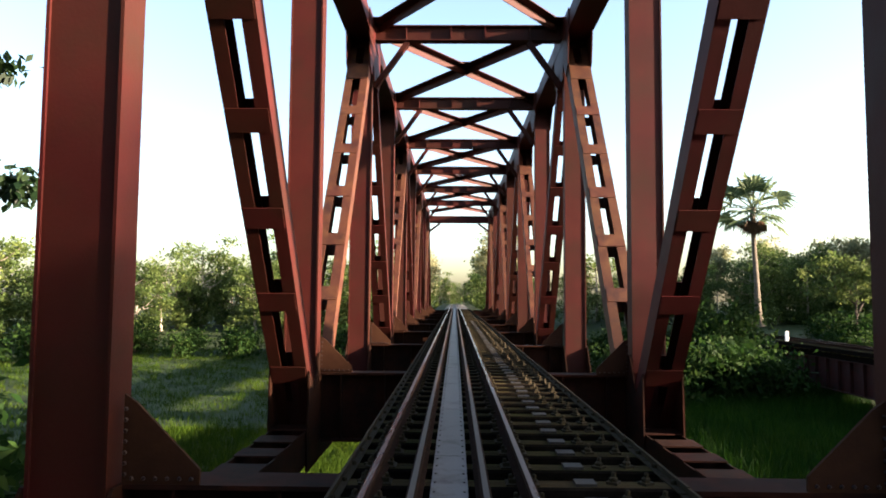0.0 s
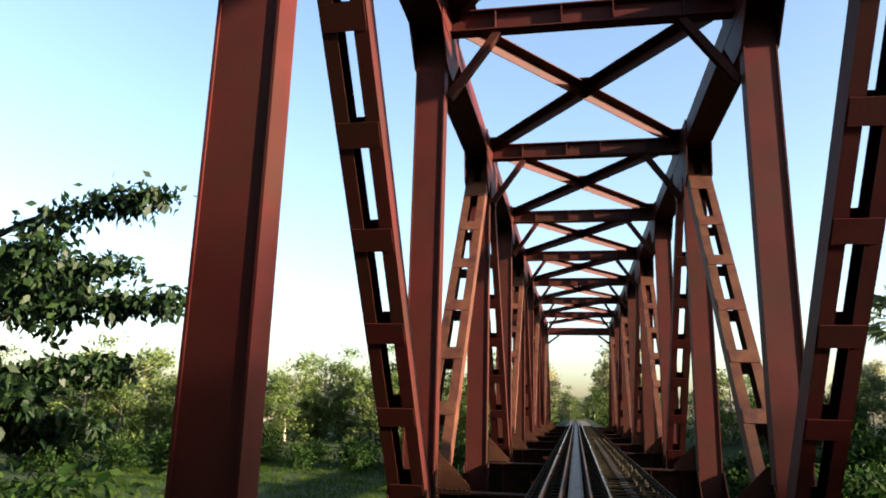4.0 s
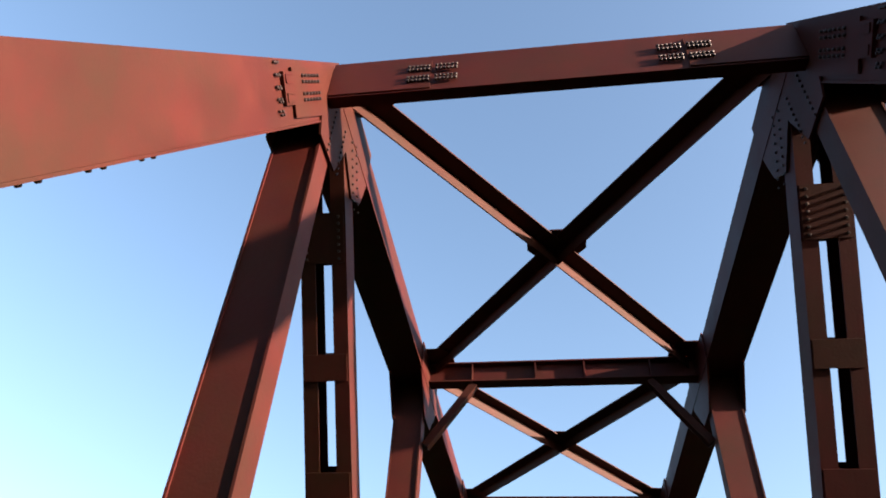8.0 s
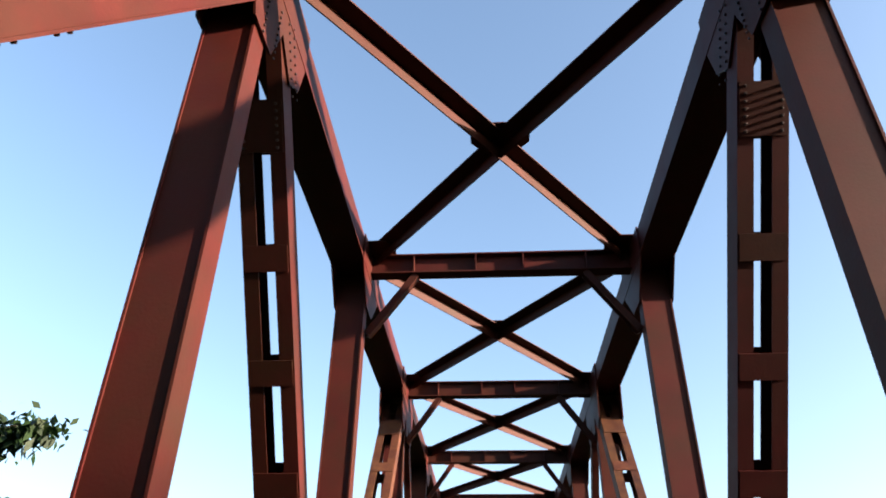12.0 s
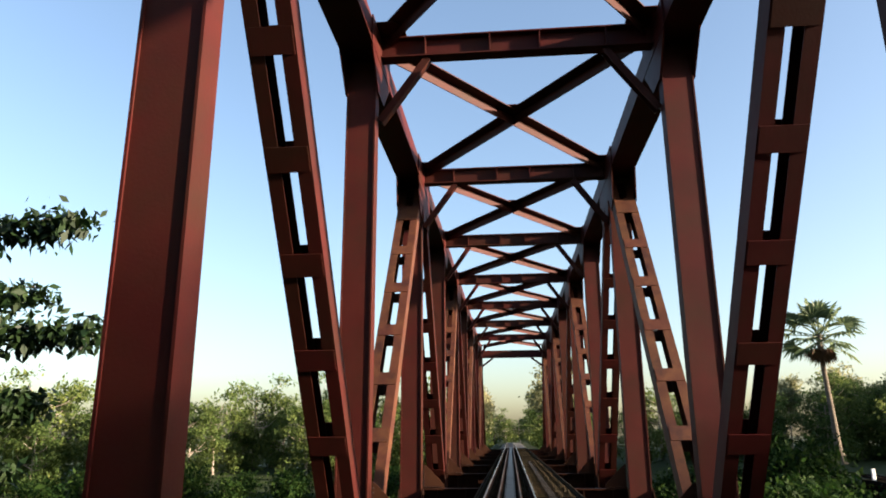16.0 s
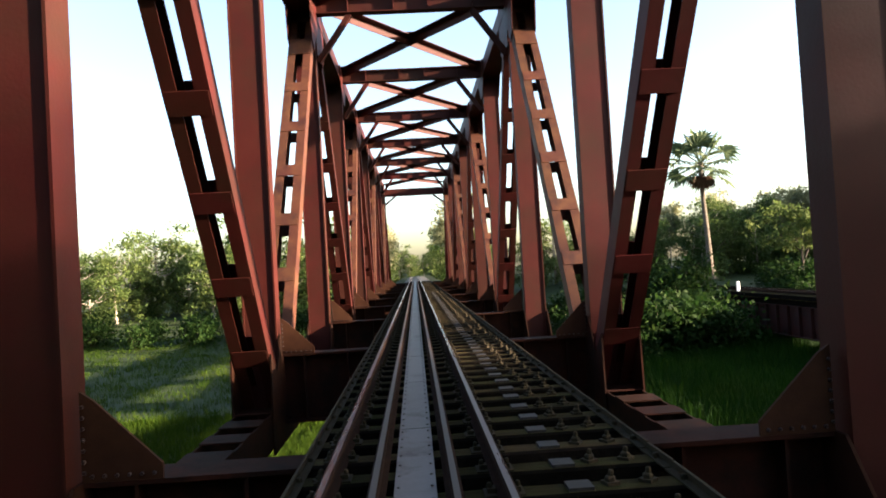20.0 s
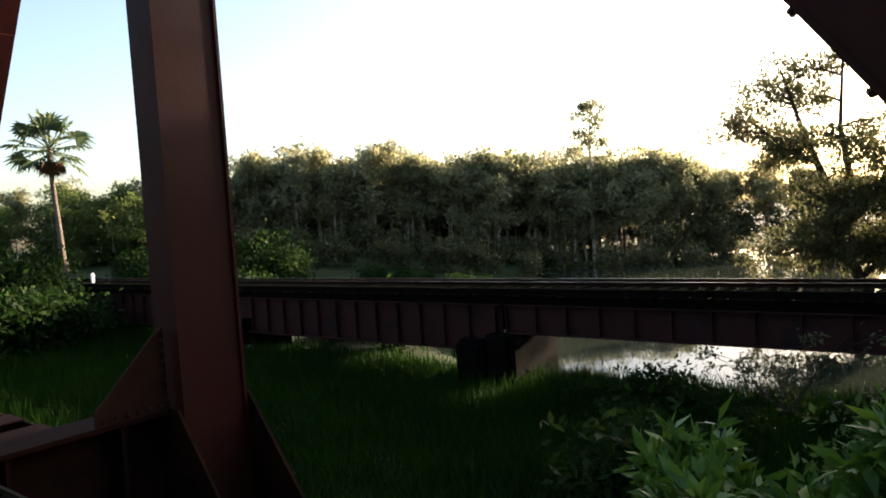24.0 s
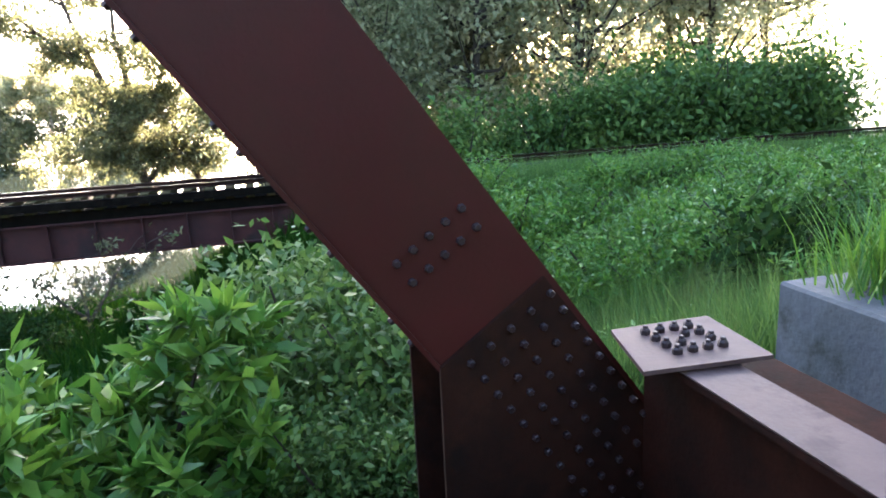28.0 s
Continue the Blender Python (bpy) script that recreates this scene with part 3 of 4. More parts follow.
# sleepers with their fittings
rnd = random.Random(5)
def sleeper_mesh():
    bm = bmesh.new()
    box(bm, (0.03, 0, -0.24), (2.48, 0.215, 0.20))
    bmesh.ops.bevel(bm, geom=[e for e in bm.edges if abs(e.verts[0].co.x - e.verts[1].co.x) > 1], offset=0.018, segments=1, affect="EDGES")
    bmesh.ops.recalc_face_normals(bm, faces=bm.faces)
    bm.normal_update()
    # Tops take the lighter timber, sides the near-black one that carries gap shade.
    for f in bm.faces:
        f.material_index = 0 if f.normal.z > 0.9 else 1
    me = bpy.data.meshes.new("sleeper")
    bm.to_mesh(me)
    bm.free()
    return me
def chair_mesh():
    bm = box(bmesh.new(), (0, 0, -0.134), (0.24, 0.16, 0.012))
    for e in (-1, 1):
        box(bm, (e * 0.075, 0, -0.115), (0.05, 0.07, 0.03))
        studs(bm, [(e * 0.085, 0, -0.10)], (0, 0, 1), 0.017, 0.03)
    me = bpy.data.meshes.new("rail_chair")
    bm.to_mesh(me)
    bm.free()
    return me
def lug_mesh():
    bm = box(bmesh.new(), (0, 0, -0.130), (0.085, 0.085, 0.02))
    studs(bm, [(0, 0, -0.12)], (0, 0, 1), 0.034, 0.03)
    studs(bm, [(0.004, 0, -0.09)], (0.15, 0, 1), 0.018, 0.035)
    me = bpy.data.meshes.new("bolt_lug")
    bm.to_mesh(me)
    bm.free()
    return me
def pad_mesh():
    bm = box(bmesh.new(), (0.58, 0, -0.13), (0.15, 0.15, 0.022))
    me = bpy.data.meshes.new("tie_plate")
    bm.to_mesh(me)
    bm.free()
    return me
SLP, CHM, LGM, PDM = sleeper_mesh(), chair_mesh(), lug_mesh(), pad_mesh()
for i in range(163):
    y = -1.62 + i * 0.49
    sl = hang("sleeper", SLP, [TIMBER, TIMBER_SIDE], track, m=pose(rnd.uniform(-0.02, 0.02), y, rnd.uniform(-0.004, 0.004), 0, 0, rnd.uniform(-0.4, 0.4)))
    if y < 40:
        for x in (TX - 0.5325, TX + 0.5325):
            hang("rail_chair", CHM, FITTING, sl, m=pose(x, 0, 0))
        for x in (-1.02, 0.78, 1.01):
            hang("bolt_lug", LGM, FITTING, sl, m=pose(x + rnd.uniform(-0.015, 0.015), 0.01 + rnd.uniform(-0.03, 0.03), 0, 0, 0, rnd.uniform(0, 60)))
        hang("tie_plate", PDM, PAD, sl)
# edge strips bolted along the sleeper ends
for x in (-1.20, 1.24):
    bm = bmesh.new()
    for i in range(163):
        y = -1.62 + i * 0.49
        h = rnd.uniform(-0.004, 0.004)
        bar(bm, (x, y - 0.245, -0.125 + h), (x, y + 0.245, -0.125 - h), 0.02, 0.075, (1, 0, 0))
        bar(bm, (x - 0.03 * (1 if x > 0 else -1), y - 0.245, -0.137 + h), (x - 0.03 * (1 if x > 0 else -1), y + 0.245, -0.137 - h), 0.06, 0.012, (1, 0, 0))
        studs(bm, [(x - 0.03 * (1 if x > 0 else -1), y, -0.13)], (0, 0, 1), 0.02, 0.03)
    part("edge_angle", bm, FITTING, track, "mossy spacing angle along the sleeper ends")

# ---- ground, river, abutments ----
def smooth(a, b, v):
    t = min(1.0, max(0.0, (v - a) / (b - a)))
    return t * t * (3 - 2 * t)

RX = 20.8                                  # middle of the second line
def strip(x, y, xc, half, y_end, sign):
    """Distance from an embankment's crown: a half-strip that ends at y_end."""
    dx = max(0.0, abs(x - xc) - half)
    dy = max(0.0, (y - y_end) * sign)
    return math.hypot(dx, dy)

def ground_z(x, y):
    z = -4.6 + 0.35 * noise.noise((x * 0.05, y * 0.05, 0.3)) + 0.12 * noise.noise((x * 0.3, y * 0.3, 2.0))
    # the land behind the near abutment lies higher, and so does the far bank
    z += 2.3 * smooth(-2, -14, y) * smooth(60, 20, abs(x - 8))
    z += 3.0 * smooth(30, 60, y) * smooth(2, 20, x) * smooth(80, 50, x)
    z += 1.6 * smooth(62, 95, y)
    # the river bed: a reach beyond the second bridge, widening to the distance
    shore = (18.5 + 0.47 * (x - 23)) - y
    far = (x - 70) * 0.76 + (y - 40) * 0.65
    wet = smooth(-2, 4, shore) * smooth(21, 26, x) * max(smooth(3, -3, far), smooth(10, 4, y)) * smooth(-60, -45, y)
    wet *= 1 - smooth(7, 3, math.hypot(x - 41, (y - 7) * 0.9))
    z = z * (1 - wet) + (-6.6) * wet
    e = max(-0.55 - 0.62 * max(strip(x, y, 0, 3.2, -4.2, 1), 0), -0.55 - 0.62 * strip(x, y, 0, 3.2, 80.5, -1))
    e2 = max(-1.62 - 0.62 * strip(x, y, RX, 2.4, -3.0, 1), -1.62 - 0.62 * strip(x, y, RX, 2.4, 44.5, -1))
    return max(z, e, e2)

def build_ground():
    n = 190
    def warp(i):
        u = 2 * i / n - 1
        return 14 * u + 900 * u ** 5 + 46 * u ** 3
    xs = [warp(i) + 4 for i in range(n + 1)]
    ys = [warp(i) + 14 for i in range(n + 1)]
    verts = [(x, y, ground_z(x, y)) for y in ys for x in xs]
    faces = [(j * (n + 1) + i, j * (n + 1) + i + 1, (j + 1) * (n + 1) + i + 1, (j + 1) * (n + 1) + i) for j in range(n) for i in range(n)]
    me = bpy.data.meshes.new("ground")
    me.from_pydata(verts, [], faces)
    me.polygons.foreach_set("use_smooth", [True] * len(faces))
    me.materials.append(GROUND)
    return tagged(new("ground", me), "green grassy floodplain with river banks and embankments", "ground", kind="structure")
build_ground()
bm = bmesh.new()
bm.faces.new([bm.verts.new(v) for v in ((20, -160, -4.95), (420, -160, -4.95), (420, 120, -4.95), (20, 120, -4.95))])
me = bpy.data.meshes.new("water")
bm.to_mesh(me)
me.materials.append(WATER)
tagged(new("water", me), "still evening river reflecting trees and sky", "river", kind="structure")

abut = thing("abutment", "grey weathered concrete bridge abutment and ballast wall", "abutment", kind="structure")
bm = box(bmesh.new(), (0, -3.55, -3.6), (8.6, 2.1, 3.0))
part("bearing_shelf", bm, CONCRETE, abut)
bm = bmesh.new()
for s in (-1, 1):
    box(bm, (s * 3.05, -3.85, -1.15), (0.9, 1.1, 1.94))
bmesh.ops.bevel(bm, geom=bm.edges[:], offset=0.02, segments=1, affect="EDGES")
part("side_wall", bm, CONCRETE, abut, "mossy grey concrete block with grass growing on top")
bm = box(bmesh.new(), (0, -3.75, -1.2), (5.2, 0.5, 1.6))
part("ballast_wall", bm, CONCRETE, abut)
abut2 = thing("far_abutment", "concrete abutment under the far end of the bridge", "abutment", kind="structure")
part("bearing_shelf", box(bmesh.new(), (0, 80.3, -3.6), (8.6, 2.6, 3.0)), CONCRETE, abut2)
part("ballast_wall", box(bmesh.new(), (0, 80.5, -1.3), (5.2, 0.5, 1.5)), CONCRETE, abut2)
for yy in (END_L0[0], ny(N)):
    for s in (-1, 1):
        bear = thing("bridge_bearing", "rusty steel rocker bearing under the truss foot", "bearing", "bridge bearings", at=(s * AX, yy, -2.1))
        bm = box(bmesh.new(), (0, 0, 0.0), (0.6, 0.5, 0.04))
        part("base_plate", bm, GIRDER, bear)
# end floor beam seen beside the abutment: flange with a bolted lug plate at its end
bm = bmesh.new()
prism(bm, (-2.99, -2.02, -0.80), (2.99, -2.02, -0.80), i_section(0.30, 1.24), (0, 1, 0))
put("end_beam", bm, LOW_STEEL)
put("flange_plate", box(bmesh.new(), (0, -2.02, -0.172), (5.96, 0.294, 0.006)), DUSTY, "dusty pinkish top flange")
for s in (-1, 1):
    bm = bmesh.new()
    slab(bm, [(s * 2.45, -1.67), (s * 2.40, -2.33), (s * 2.99, -2.39), (s * 2.99, -1.80)], "z", -0.155, 0.022)
    pl = put("lug_plate", bm, DUSTY, "pinkish dusty lug plate with upright bolts")
    bm = bmesh.new()
    for i in range(4):
        for j in range(4):
            if (i, j) in ((1, 2), (2, 1)):
                continue
            studs(bm, [(s * (2.58 + i * 0.095), -1.93 - j * 0.085, -0.133)], (0, 0, 1), 0.026, 0.034)
            studs(bm, [(s * (2.58 + i * 0.095), -1.93 - j * 0.085, -0.102)], (0, 0, 1), 0.015, 0.018)
    part("bolts", bm, BOLT, pl)

# ballast beyond both ends
for nm, y0, y1 in (("ballast", -40.0, -3.5), ("ballast", 79.4, 130.0)):
    bm = bmesh.new()
    slab(bm, [(-1.9, -0.6), (1.7, -0.6), (1.2, -0.2), (-1.4, -0.2)], "y", y0, y1 - y0)
    me = bpy.data.meshes.new("ballast")
    bm.to_mesh(me)
    me.materials.append(BALLAST)
    tagged(new("ballast", me), "grey stone ballast under the rails", "ballast", kind="structure")

# The shade on the piers is put into this near-black colour; abutments share it.
PIER = material("shade_dark_masonry", [(0.0028, 0.0025, 0.0022), (0.0042, 0.0038, 0.0033), (0.0062, 0.0056, 0.0048)], 2.0, (0.8, 1.0), 0, 0.4, 8, spec=0.02)
# ---- the second bridge: a low plate girder with its own track ----
girder_bridge = thing("girder_bridge", "rusty riveted plate girder railway bridge with open timber deck", "bridge")
spans = [(-3.0, 13.35, -2.93), (13.55, 28.8, -3.60), (29.2, 44.0, -3.60)]      # start, end, underside
for a, b, under in spans:
    zg, hg = (under - 1.92) / 2, -1.92 - under
    for x in (RX - 0.85, RX + 0.85):
        L = b - a
        bm = prism(bmesh.new(), (x, a, zg), (x, b, zg), i_section(0.42, hg, 0.05, 0.03), (1, 0, 0))
        web = part("girder", bm, GIRDER, girder_bridge)
        for i in range(int(L / 1.15) + 1):
            y = a + 0.2 + i * 1.15
            if y > b:
                break
            for e in (-1, 1):
                part("stiffener", box(bmesh.new(), (x + e * 0.105, y, zg), (0.17, 0.03, hg - 0.11)), GIRDER, web)
g_track = thing("railway_track", "metre gauge track on open timber deck of the girder bridge", "railway track")
for dx in (-0.5325, 0.5325):
    rail("rail", RX + dx, -60.0, 90.0, g_track, dz=-1.2)
for dx in (-0.3, 0.3):
    rail("guard_rail", RX + dx, -3.0, 44.0, g_track, dz=-1.2, top=None)
def gsl():
    bm = box(bmesh.new(), (RX, 0, -1.48), (2.3, 0.23, 0.30))
    me = bpy.data.meshes.new("sleeper")
    bm.to_mesh(me)
    bm.free()
    return me
GSL = gsl()
for i in range(86):
    hang("sleeper", GSL, TIMBER, g_track, m=pose(rnd.uniform(-0.06, 0.06), -2.7 + i * 0.55, rnd.uniform(-0.01, 0.01)))
# Near-black timbers added to close the bright gaps under the deck.
for x in (RX - 0.85, RX + 0.85):
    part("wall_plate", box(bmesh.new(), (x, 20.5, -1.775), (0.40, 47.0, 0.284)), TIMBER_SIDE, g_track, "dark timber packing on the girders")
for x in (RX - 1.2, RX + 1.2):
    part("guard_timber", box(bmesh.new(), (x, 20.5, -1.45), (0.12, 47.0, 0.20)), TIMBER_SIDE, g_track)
for y in (13.9, 29.0):
    pier = thing("bridge_pier", "near-black masonry pier under the girder bridge", "pier", "bridge piers", at=(RX, y, 0))
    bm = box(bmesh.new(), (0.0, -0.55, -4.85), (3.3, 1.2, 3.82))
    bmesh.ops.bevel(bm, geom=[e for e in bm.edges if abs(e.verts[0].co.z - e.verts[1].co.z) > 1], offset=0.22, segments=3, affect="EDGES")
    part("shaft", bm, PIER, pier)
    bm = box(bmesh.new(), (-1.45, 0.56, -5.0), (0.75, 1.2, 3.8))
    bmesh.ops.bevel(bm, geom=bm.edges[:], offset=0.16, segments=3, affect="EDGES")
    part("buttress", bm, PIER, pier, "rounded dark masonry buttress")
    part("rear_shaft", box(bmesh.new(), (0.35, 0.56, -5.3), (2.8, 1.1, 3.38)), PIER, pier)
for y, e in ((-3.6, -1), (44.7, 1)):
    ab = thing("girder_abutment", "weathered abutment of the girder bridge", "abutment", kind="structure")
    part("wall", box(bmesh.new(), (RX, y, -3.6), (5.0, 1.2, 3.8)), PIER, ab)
post_ = thing("marker_post", "white painted trackside marker post", "marker post", at=(RX - 0.95, 43.2, -1.12))
bm = bmesh.new()
box(bm, (0, 0, -0.05), (0.2, 0.13, 0.9))
bmesh.ops.bevel(bm, geom=bm.edges[:], offset=0.03, segments=1, affect="EDGES")
part("post", bm, MARKER, post_)

# ---- vegetation ----
def leaf_mesh(name, centres, count, size, mat, seed, shell=0.55, aspect=0.45, droop=0.3, flat=0.0, rosette=0, own=False):
    """Many folded leaf blades round ellipsoid centres (x, y, z, rx, ry, rz)."""
    rg = np.random.RandomState(seed)
    c = np.array(centres, float)
    w = c[:, 3] * c[:, 4] * c[:, 5]
    w = w ** 0.67
    k = rg.choice(len(c), count, p=w / w.sum())
    d = rg.normal(size=(count, 3))
    d /= np.linalg.norm(d, axis=1)[:, None]
    r = shell + (1 - shell) * rg.rand(count) ** 0.6
    # clumps: gather leaves to a few hundred twig tips
    pos = c[k, :3] + d * c[k, 3:] * r[:, None]
    tips = max(4, count // 14)
    t = rg.randint(0, tips, count)
    pos = 0.35 * pos + 0.65 * pos[t] + rg.normal(size=(count, 3)) * size * 0.9
    if own:                                # twig tips stay round their own puff
        per = max(5, count // (14 * len(c)))
        td = rg.normal(size=(len(c), per, 3))
        td /= np.linalg.norm(td, axis=2)[:, :, None]
        tip = c[:, None, :3] + td * c[:, None, 3:] * (0.35 + 0.65 * rg.rand(len(c), per))[:, :, None]
        pos = tip[k, rg.randint(0, per, count)] + rg.normal(size=(count, 3)) * size * np.array([0.95, 0.95, 0.6])
    ax = d * 0.6 + rg.normal(size=(count, 3)) * 0.7
    ax[:, 2] -= droop
    if rosette:                            # leaves spring in whorls from the twig tips
        t = rg.randint(0, max(4, count // rosette), count)
        tip = c[k, :3] + d * c[k, 3:] * r[:, None]
        ax = d[t] * 0.5 + rg.normal(size=(count, 3)) * 0.75
        ax[:, 2] += 0.15
        pos = tip[t] - d[t] * size * rg.rand(count)[:, None] * 0.8
    ax /= np.linalg.norm(ax, axis=1)[:, None]
    nn = rg.normal(size=(count, 3))
    nn[:, 2] += 1.2 + flat
    sd = np.cross(ax, nn)
    sd /= np.linalg.norm(sd, axis=1)[:, None] + 1e-9
    up = np.cross(sd, ax)
    s = size * (0.6 + 0.8 * rg.rand(count))[:, None]
    v = np.empty((count, 4, 3))
    v[:, 0] = pos
    v[:, 1] = pos + ax * s * 0.45 + sd * s * aspect / 2 + up * s * 0.06
    v[:, 2] = pos + ax * s
    v[:, 3] = pos + ax * s * 0.45 - sd * s * aspect / 2 + up * s * 0.06
    return raw_mesh(name, v.reshape(-1, 3), 4, mat)

def raw_mesh(name, co, corners, mat):
    count = len(co) // corners
    me = bpy.data.meshes.new(name)
    me.vertices.add(len(co))
    me.vertices.foreach_set("co", co.astype(np.float32).ravel())
    me.loops.add(len(co))
    me.loops.foreach_set("vertex_index", np.arange(len(co), dtype=np.int32))
    me.polygons.add(count)
    me.polygons.foreach_set("loop_start", np.arange(0, len(co), corners, dtype=np.int32))
    me.polygons.foreach_set("loop_total", np.full(count, corners, dtype=np.int32))
    me.update()
    me.validate()
    me.materials.append(mat)
    return me

def limbs(bm, rg, base, top, r0, count, spread, ends):
    """A leaning trunk with forked limbs; limb ends are collected in ends."""
    base, top = Vector(base), Vector(top)
    mid = (base + top) / 2 + Vector((rg.uniform(-1, 1), rg.uniform(-1, 1), 0)) * r0 * 1.5
    tube(bm, [base, base * 0.7 + mid * 0.3 , mid, top], [r0 * 1.25, r0, r0 * 0.75, r0 * 0.3], 8)
    for i in range(count):
        f = rg.uniform(0.35, 0.98)
        p = mid.lerp(top, (f - 0.5) * 2) if f > 0.5 else base.lerp(mid, f * 2)
        a = rg.uniform(0, 2 * math.pi)
        q = p + Vector((math.cos(a) * spread, math.sin(a) * spread, rg.uniform(0.25, 0.9) * spread)) * rg.uniform(0.6, 1.0)
        m = p.lerp(q, 0.5) + Vector((0, 0, -0.1 * spread))
        tube(bm, [p, m, q], [r0 * 0.42 * (1.1 - f * 0.5), r0 * 0.26, r0 * 0.08], 5)
        ends.append(q)

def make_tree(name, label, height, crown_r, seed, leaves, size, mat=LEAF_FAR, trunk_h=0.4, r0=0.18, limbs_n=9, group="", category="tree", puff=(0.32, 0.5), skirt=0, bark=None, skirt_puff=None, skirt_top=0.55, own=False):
    rg = random.Random(seed)
    t = thing(name, label, category, group)
    bm = bmesh.new()
    ends = []
    limbs(bm, rg, (0, 0, -0.3), (rg.uniform(-0.5, 0.5), rg.uniform(-0.5, 0.5), height * 0.9), r0, limbs_n, crown_r * 0.75, ends)
    part("trunk", bm, bark or BARK, t)
    cs = []
    for e in ends:
        r = crown_r * rg.uniform(*puff)
        if e.z > height * trunk_h * 0.7:
            cs.append((e.x, e.y, e.z, r, r, r * 0.75))
    for i in range(skirt):
        a, d = rg.uniform(0, 6.28), crown_r * rg.uniform(0.2, 0.75)
        r = crown_r * rg.uniform(*(skirt_puff or puff))
        cs.append((math.cos(a) * d, math.sin(a) * d, height * rg.uniform(0.1 if skirt_top > 0.5 else 0.04, skirt_top), r, r, r * 0.8))
    cs.append((0, 0, height * 0.93, crown_r * 0.4, crown_r * 0.4, height * 0.08))
    hang("crown", leaf_mesh("crown", cs, leaves, size, mat, seed, own=own), mat, t)
    return t

def plant(src, x, y, s, turn, z=None):
    z = ground_z(x, y) if z is None else z
    c = copy_thing(src, Matrix.LocRotScale((x, y, z), Euler((0, 0, turn)), (s, s, s)))
    return c

rv = random.Random(11)
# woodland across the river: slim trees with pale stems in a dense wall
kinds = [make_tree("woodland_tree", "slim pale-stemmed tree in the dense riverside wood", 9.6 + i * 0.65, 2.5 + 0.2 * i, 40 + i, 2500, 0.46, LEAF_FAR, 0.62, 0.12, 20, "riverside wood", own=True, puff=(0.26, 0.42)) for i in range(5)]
line, low = [], []
for i in range(36):
    f = i / 35
    x = 50 + 28 * f + rv.uniform(-2, 2)
    y = 67 - 37 * f + rv.uniform(-2, 2)
    for row in range(3 if i % 2 else 2):
        line.append((x + row * 3.4 + rv.uniform(-1, 1), y + row * 3.8 + rv.uniform(-1, 1)))
for i in range(18):                        # lower edge of the wood towards the palm
    f = i / 17
    low.append((50 - 20 * f + rv.uniform(-1.5, 1.5), 69 + 14 * f + rv.uniform(-2, 2), 0.86 - 0.22 * f))
for i in range(22):                        # the far bank, dwindling to the distance
    f = i / 21
    low.append((80 + 24 * f + rv.uniform(-1.5, 1.5), 30 - 16 * f + rv.uniform(-2, 3), 0.95 - 0.3 * f))
for i in range(16):
    low.append((105 + i * 2.2, 10 - i * 2.4 + rv.uniform(-2, 2), rv.uniform(0.5, 0.7)))
for j, (x, y) in enumerate(line):
    if j < 5:
        kinds[j].matrix_basis = Matrix.LocRotScale((x, y, ground_z(x, y)), None, (1, 1, 1))
    else:
        plant(kinds[j % 5], x, y, rv.uniform(0.85, 1.12), rv.uniform(0, 6.28))

for j, (x, y, k) in enumerate(low):
    plant(kinds[j % 5], x, y, k * rv.uniform(0.92, 1.1), rv.uniform(0, 6.28))
plant(kinds[0], -5.6, 99, 0.92, 1.0)
plant(kinds[3], -5.4, 110, 0.9, 2.0)
plant(kinds[2], -5.6, 122, 0.85, 3.0)
plant(kinds[4], 5.4, 97, 1.12, 4.0)
plant(kinds[1], 5.6, 104, 1.0, 0.5)
plant(kinds[2], 5.2, 118, 0.85, 5.0)

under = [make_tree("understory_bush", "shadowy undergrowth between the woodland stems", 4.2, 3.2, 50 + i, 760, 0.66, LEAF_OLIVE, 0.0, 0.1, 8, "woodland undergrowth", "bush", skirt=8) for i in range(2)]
for i in range(76):
    f = (i % 38) / 31
    row = i // 38
    x, y = 51 + 30 * f + row * 9 + rv.uniform(-1.5, 1.5), 70 - 37 * f + row * 9.5 + rv.uniform(-1.5, 1.5)
    if i < 2:
        under[i].matrix_basis = Matrix.LocRotScale((x, y, ground_z(x, y)), None, (1, 1, 1))
    else:
        plant(under[i % 2], x, y, rv.uniform(0.25, 0.42) if row == 0 else rv.uniform(1.3, 1.9), rv.uniform(0, 6.28))

for x, y, k in low[18:]:
    if rv.random() < 0.6:
        plant(under[len(line) % 2], x - 2.5, y - 1.5, rv.uniform(0.7, 1.1), rv.uniform(0, 6.28))
for i in range(18):
    f = i / 17
    plant(under[i % 2], 44 + 28 * f + rv.uniform(-1, 1), 63 - 38 * f + rv.uniform(-1, 1), rv.uniform(0.45, 0.75), rv.uniform(0, 6.28))
for i in range(18):
    f = i / 17 * 0.65
    plant(under[i % 2], 39 + 26 * f + rv.uniform(-1.5, 1.5), 57 - 36 * f + rv.uniform(-1.5, 1.5), rv.uniform(0.35, 0.6), rv.uniform(0, 6.28))
# broad trees: on the left horizon, along the far track and behind the palm
broad = [make_tree("broad_tree", "round bushy broadleaf tree at the field edge", 8.5 + i, 4.2 + 0.3 * i, 60 + i, 4200, 0.46, LEAF_FIELD, 0.05, 0.22, 16, "field edge trees", skirt=14, skirt_top=0.48, own=True, puff=(0.26, 0.4)) for i in range(3)]
spots = []
for i in range(38):
    a = radians(-46 + i * 1.18 + rv.uniform(-0.6, 0.6))
    d = rv.uniform(86, 104)
    if abs(math.sin(a) * d) > 9:
        spots.append((math.sin(a) * d, math.cos(a) * d, rv.uniform(0.72, 1.1)))
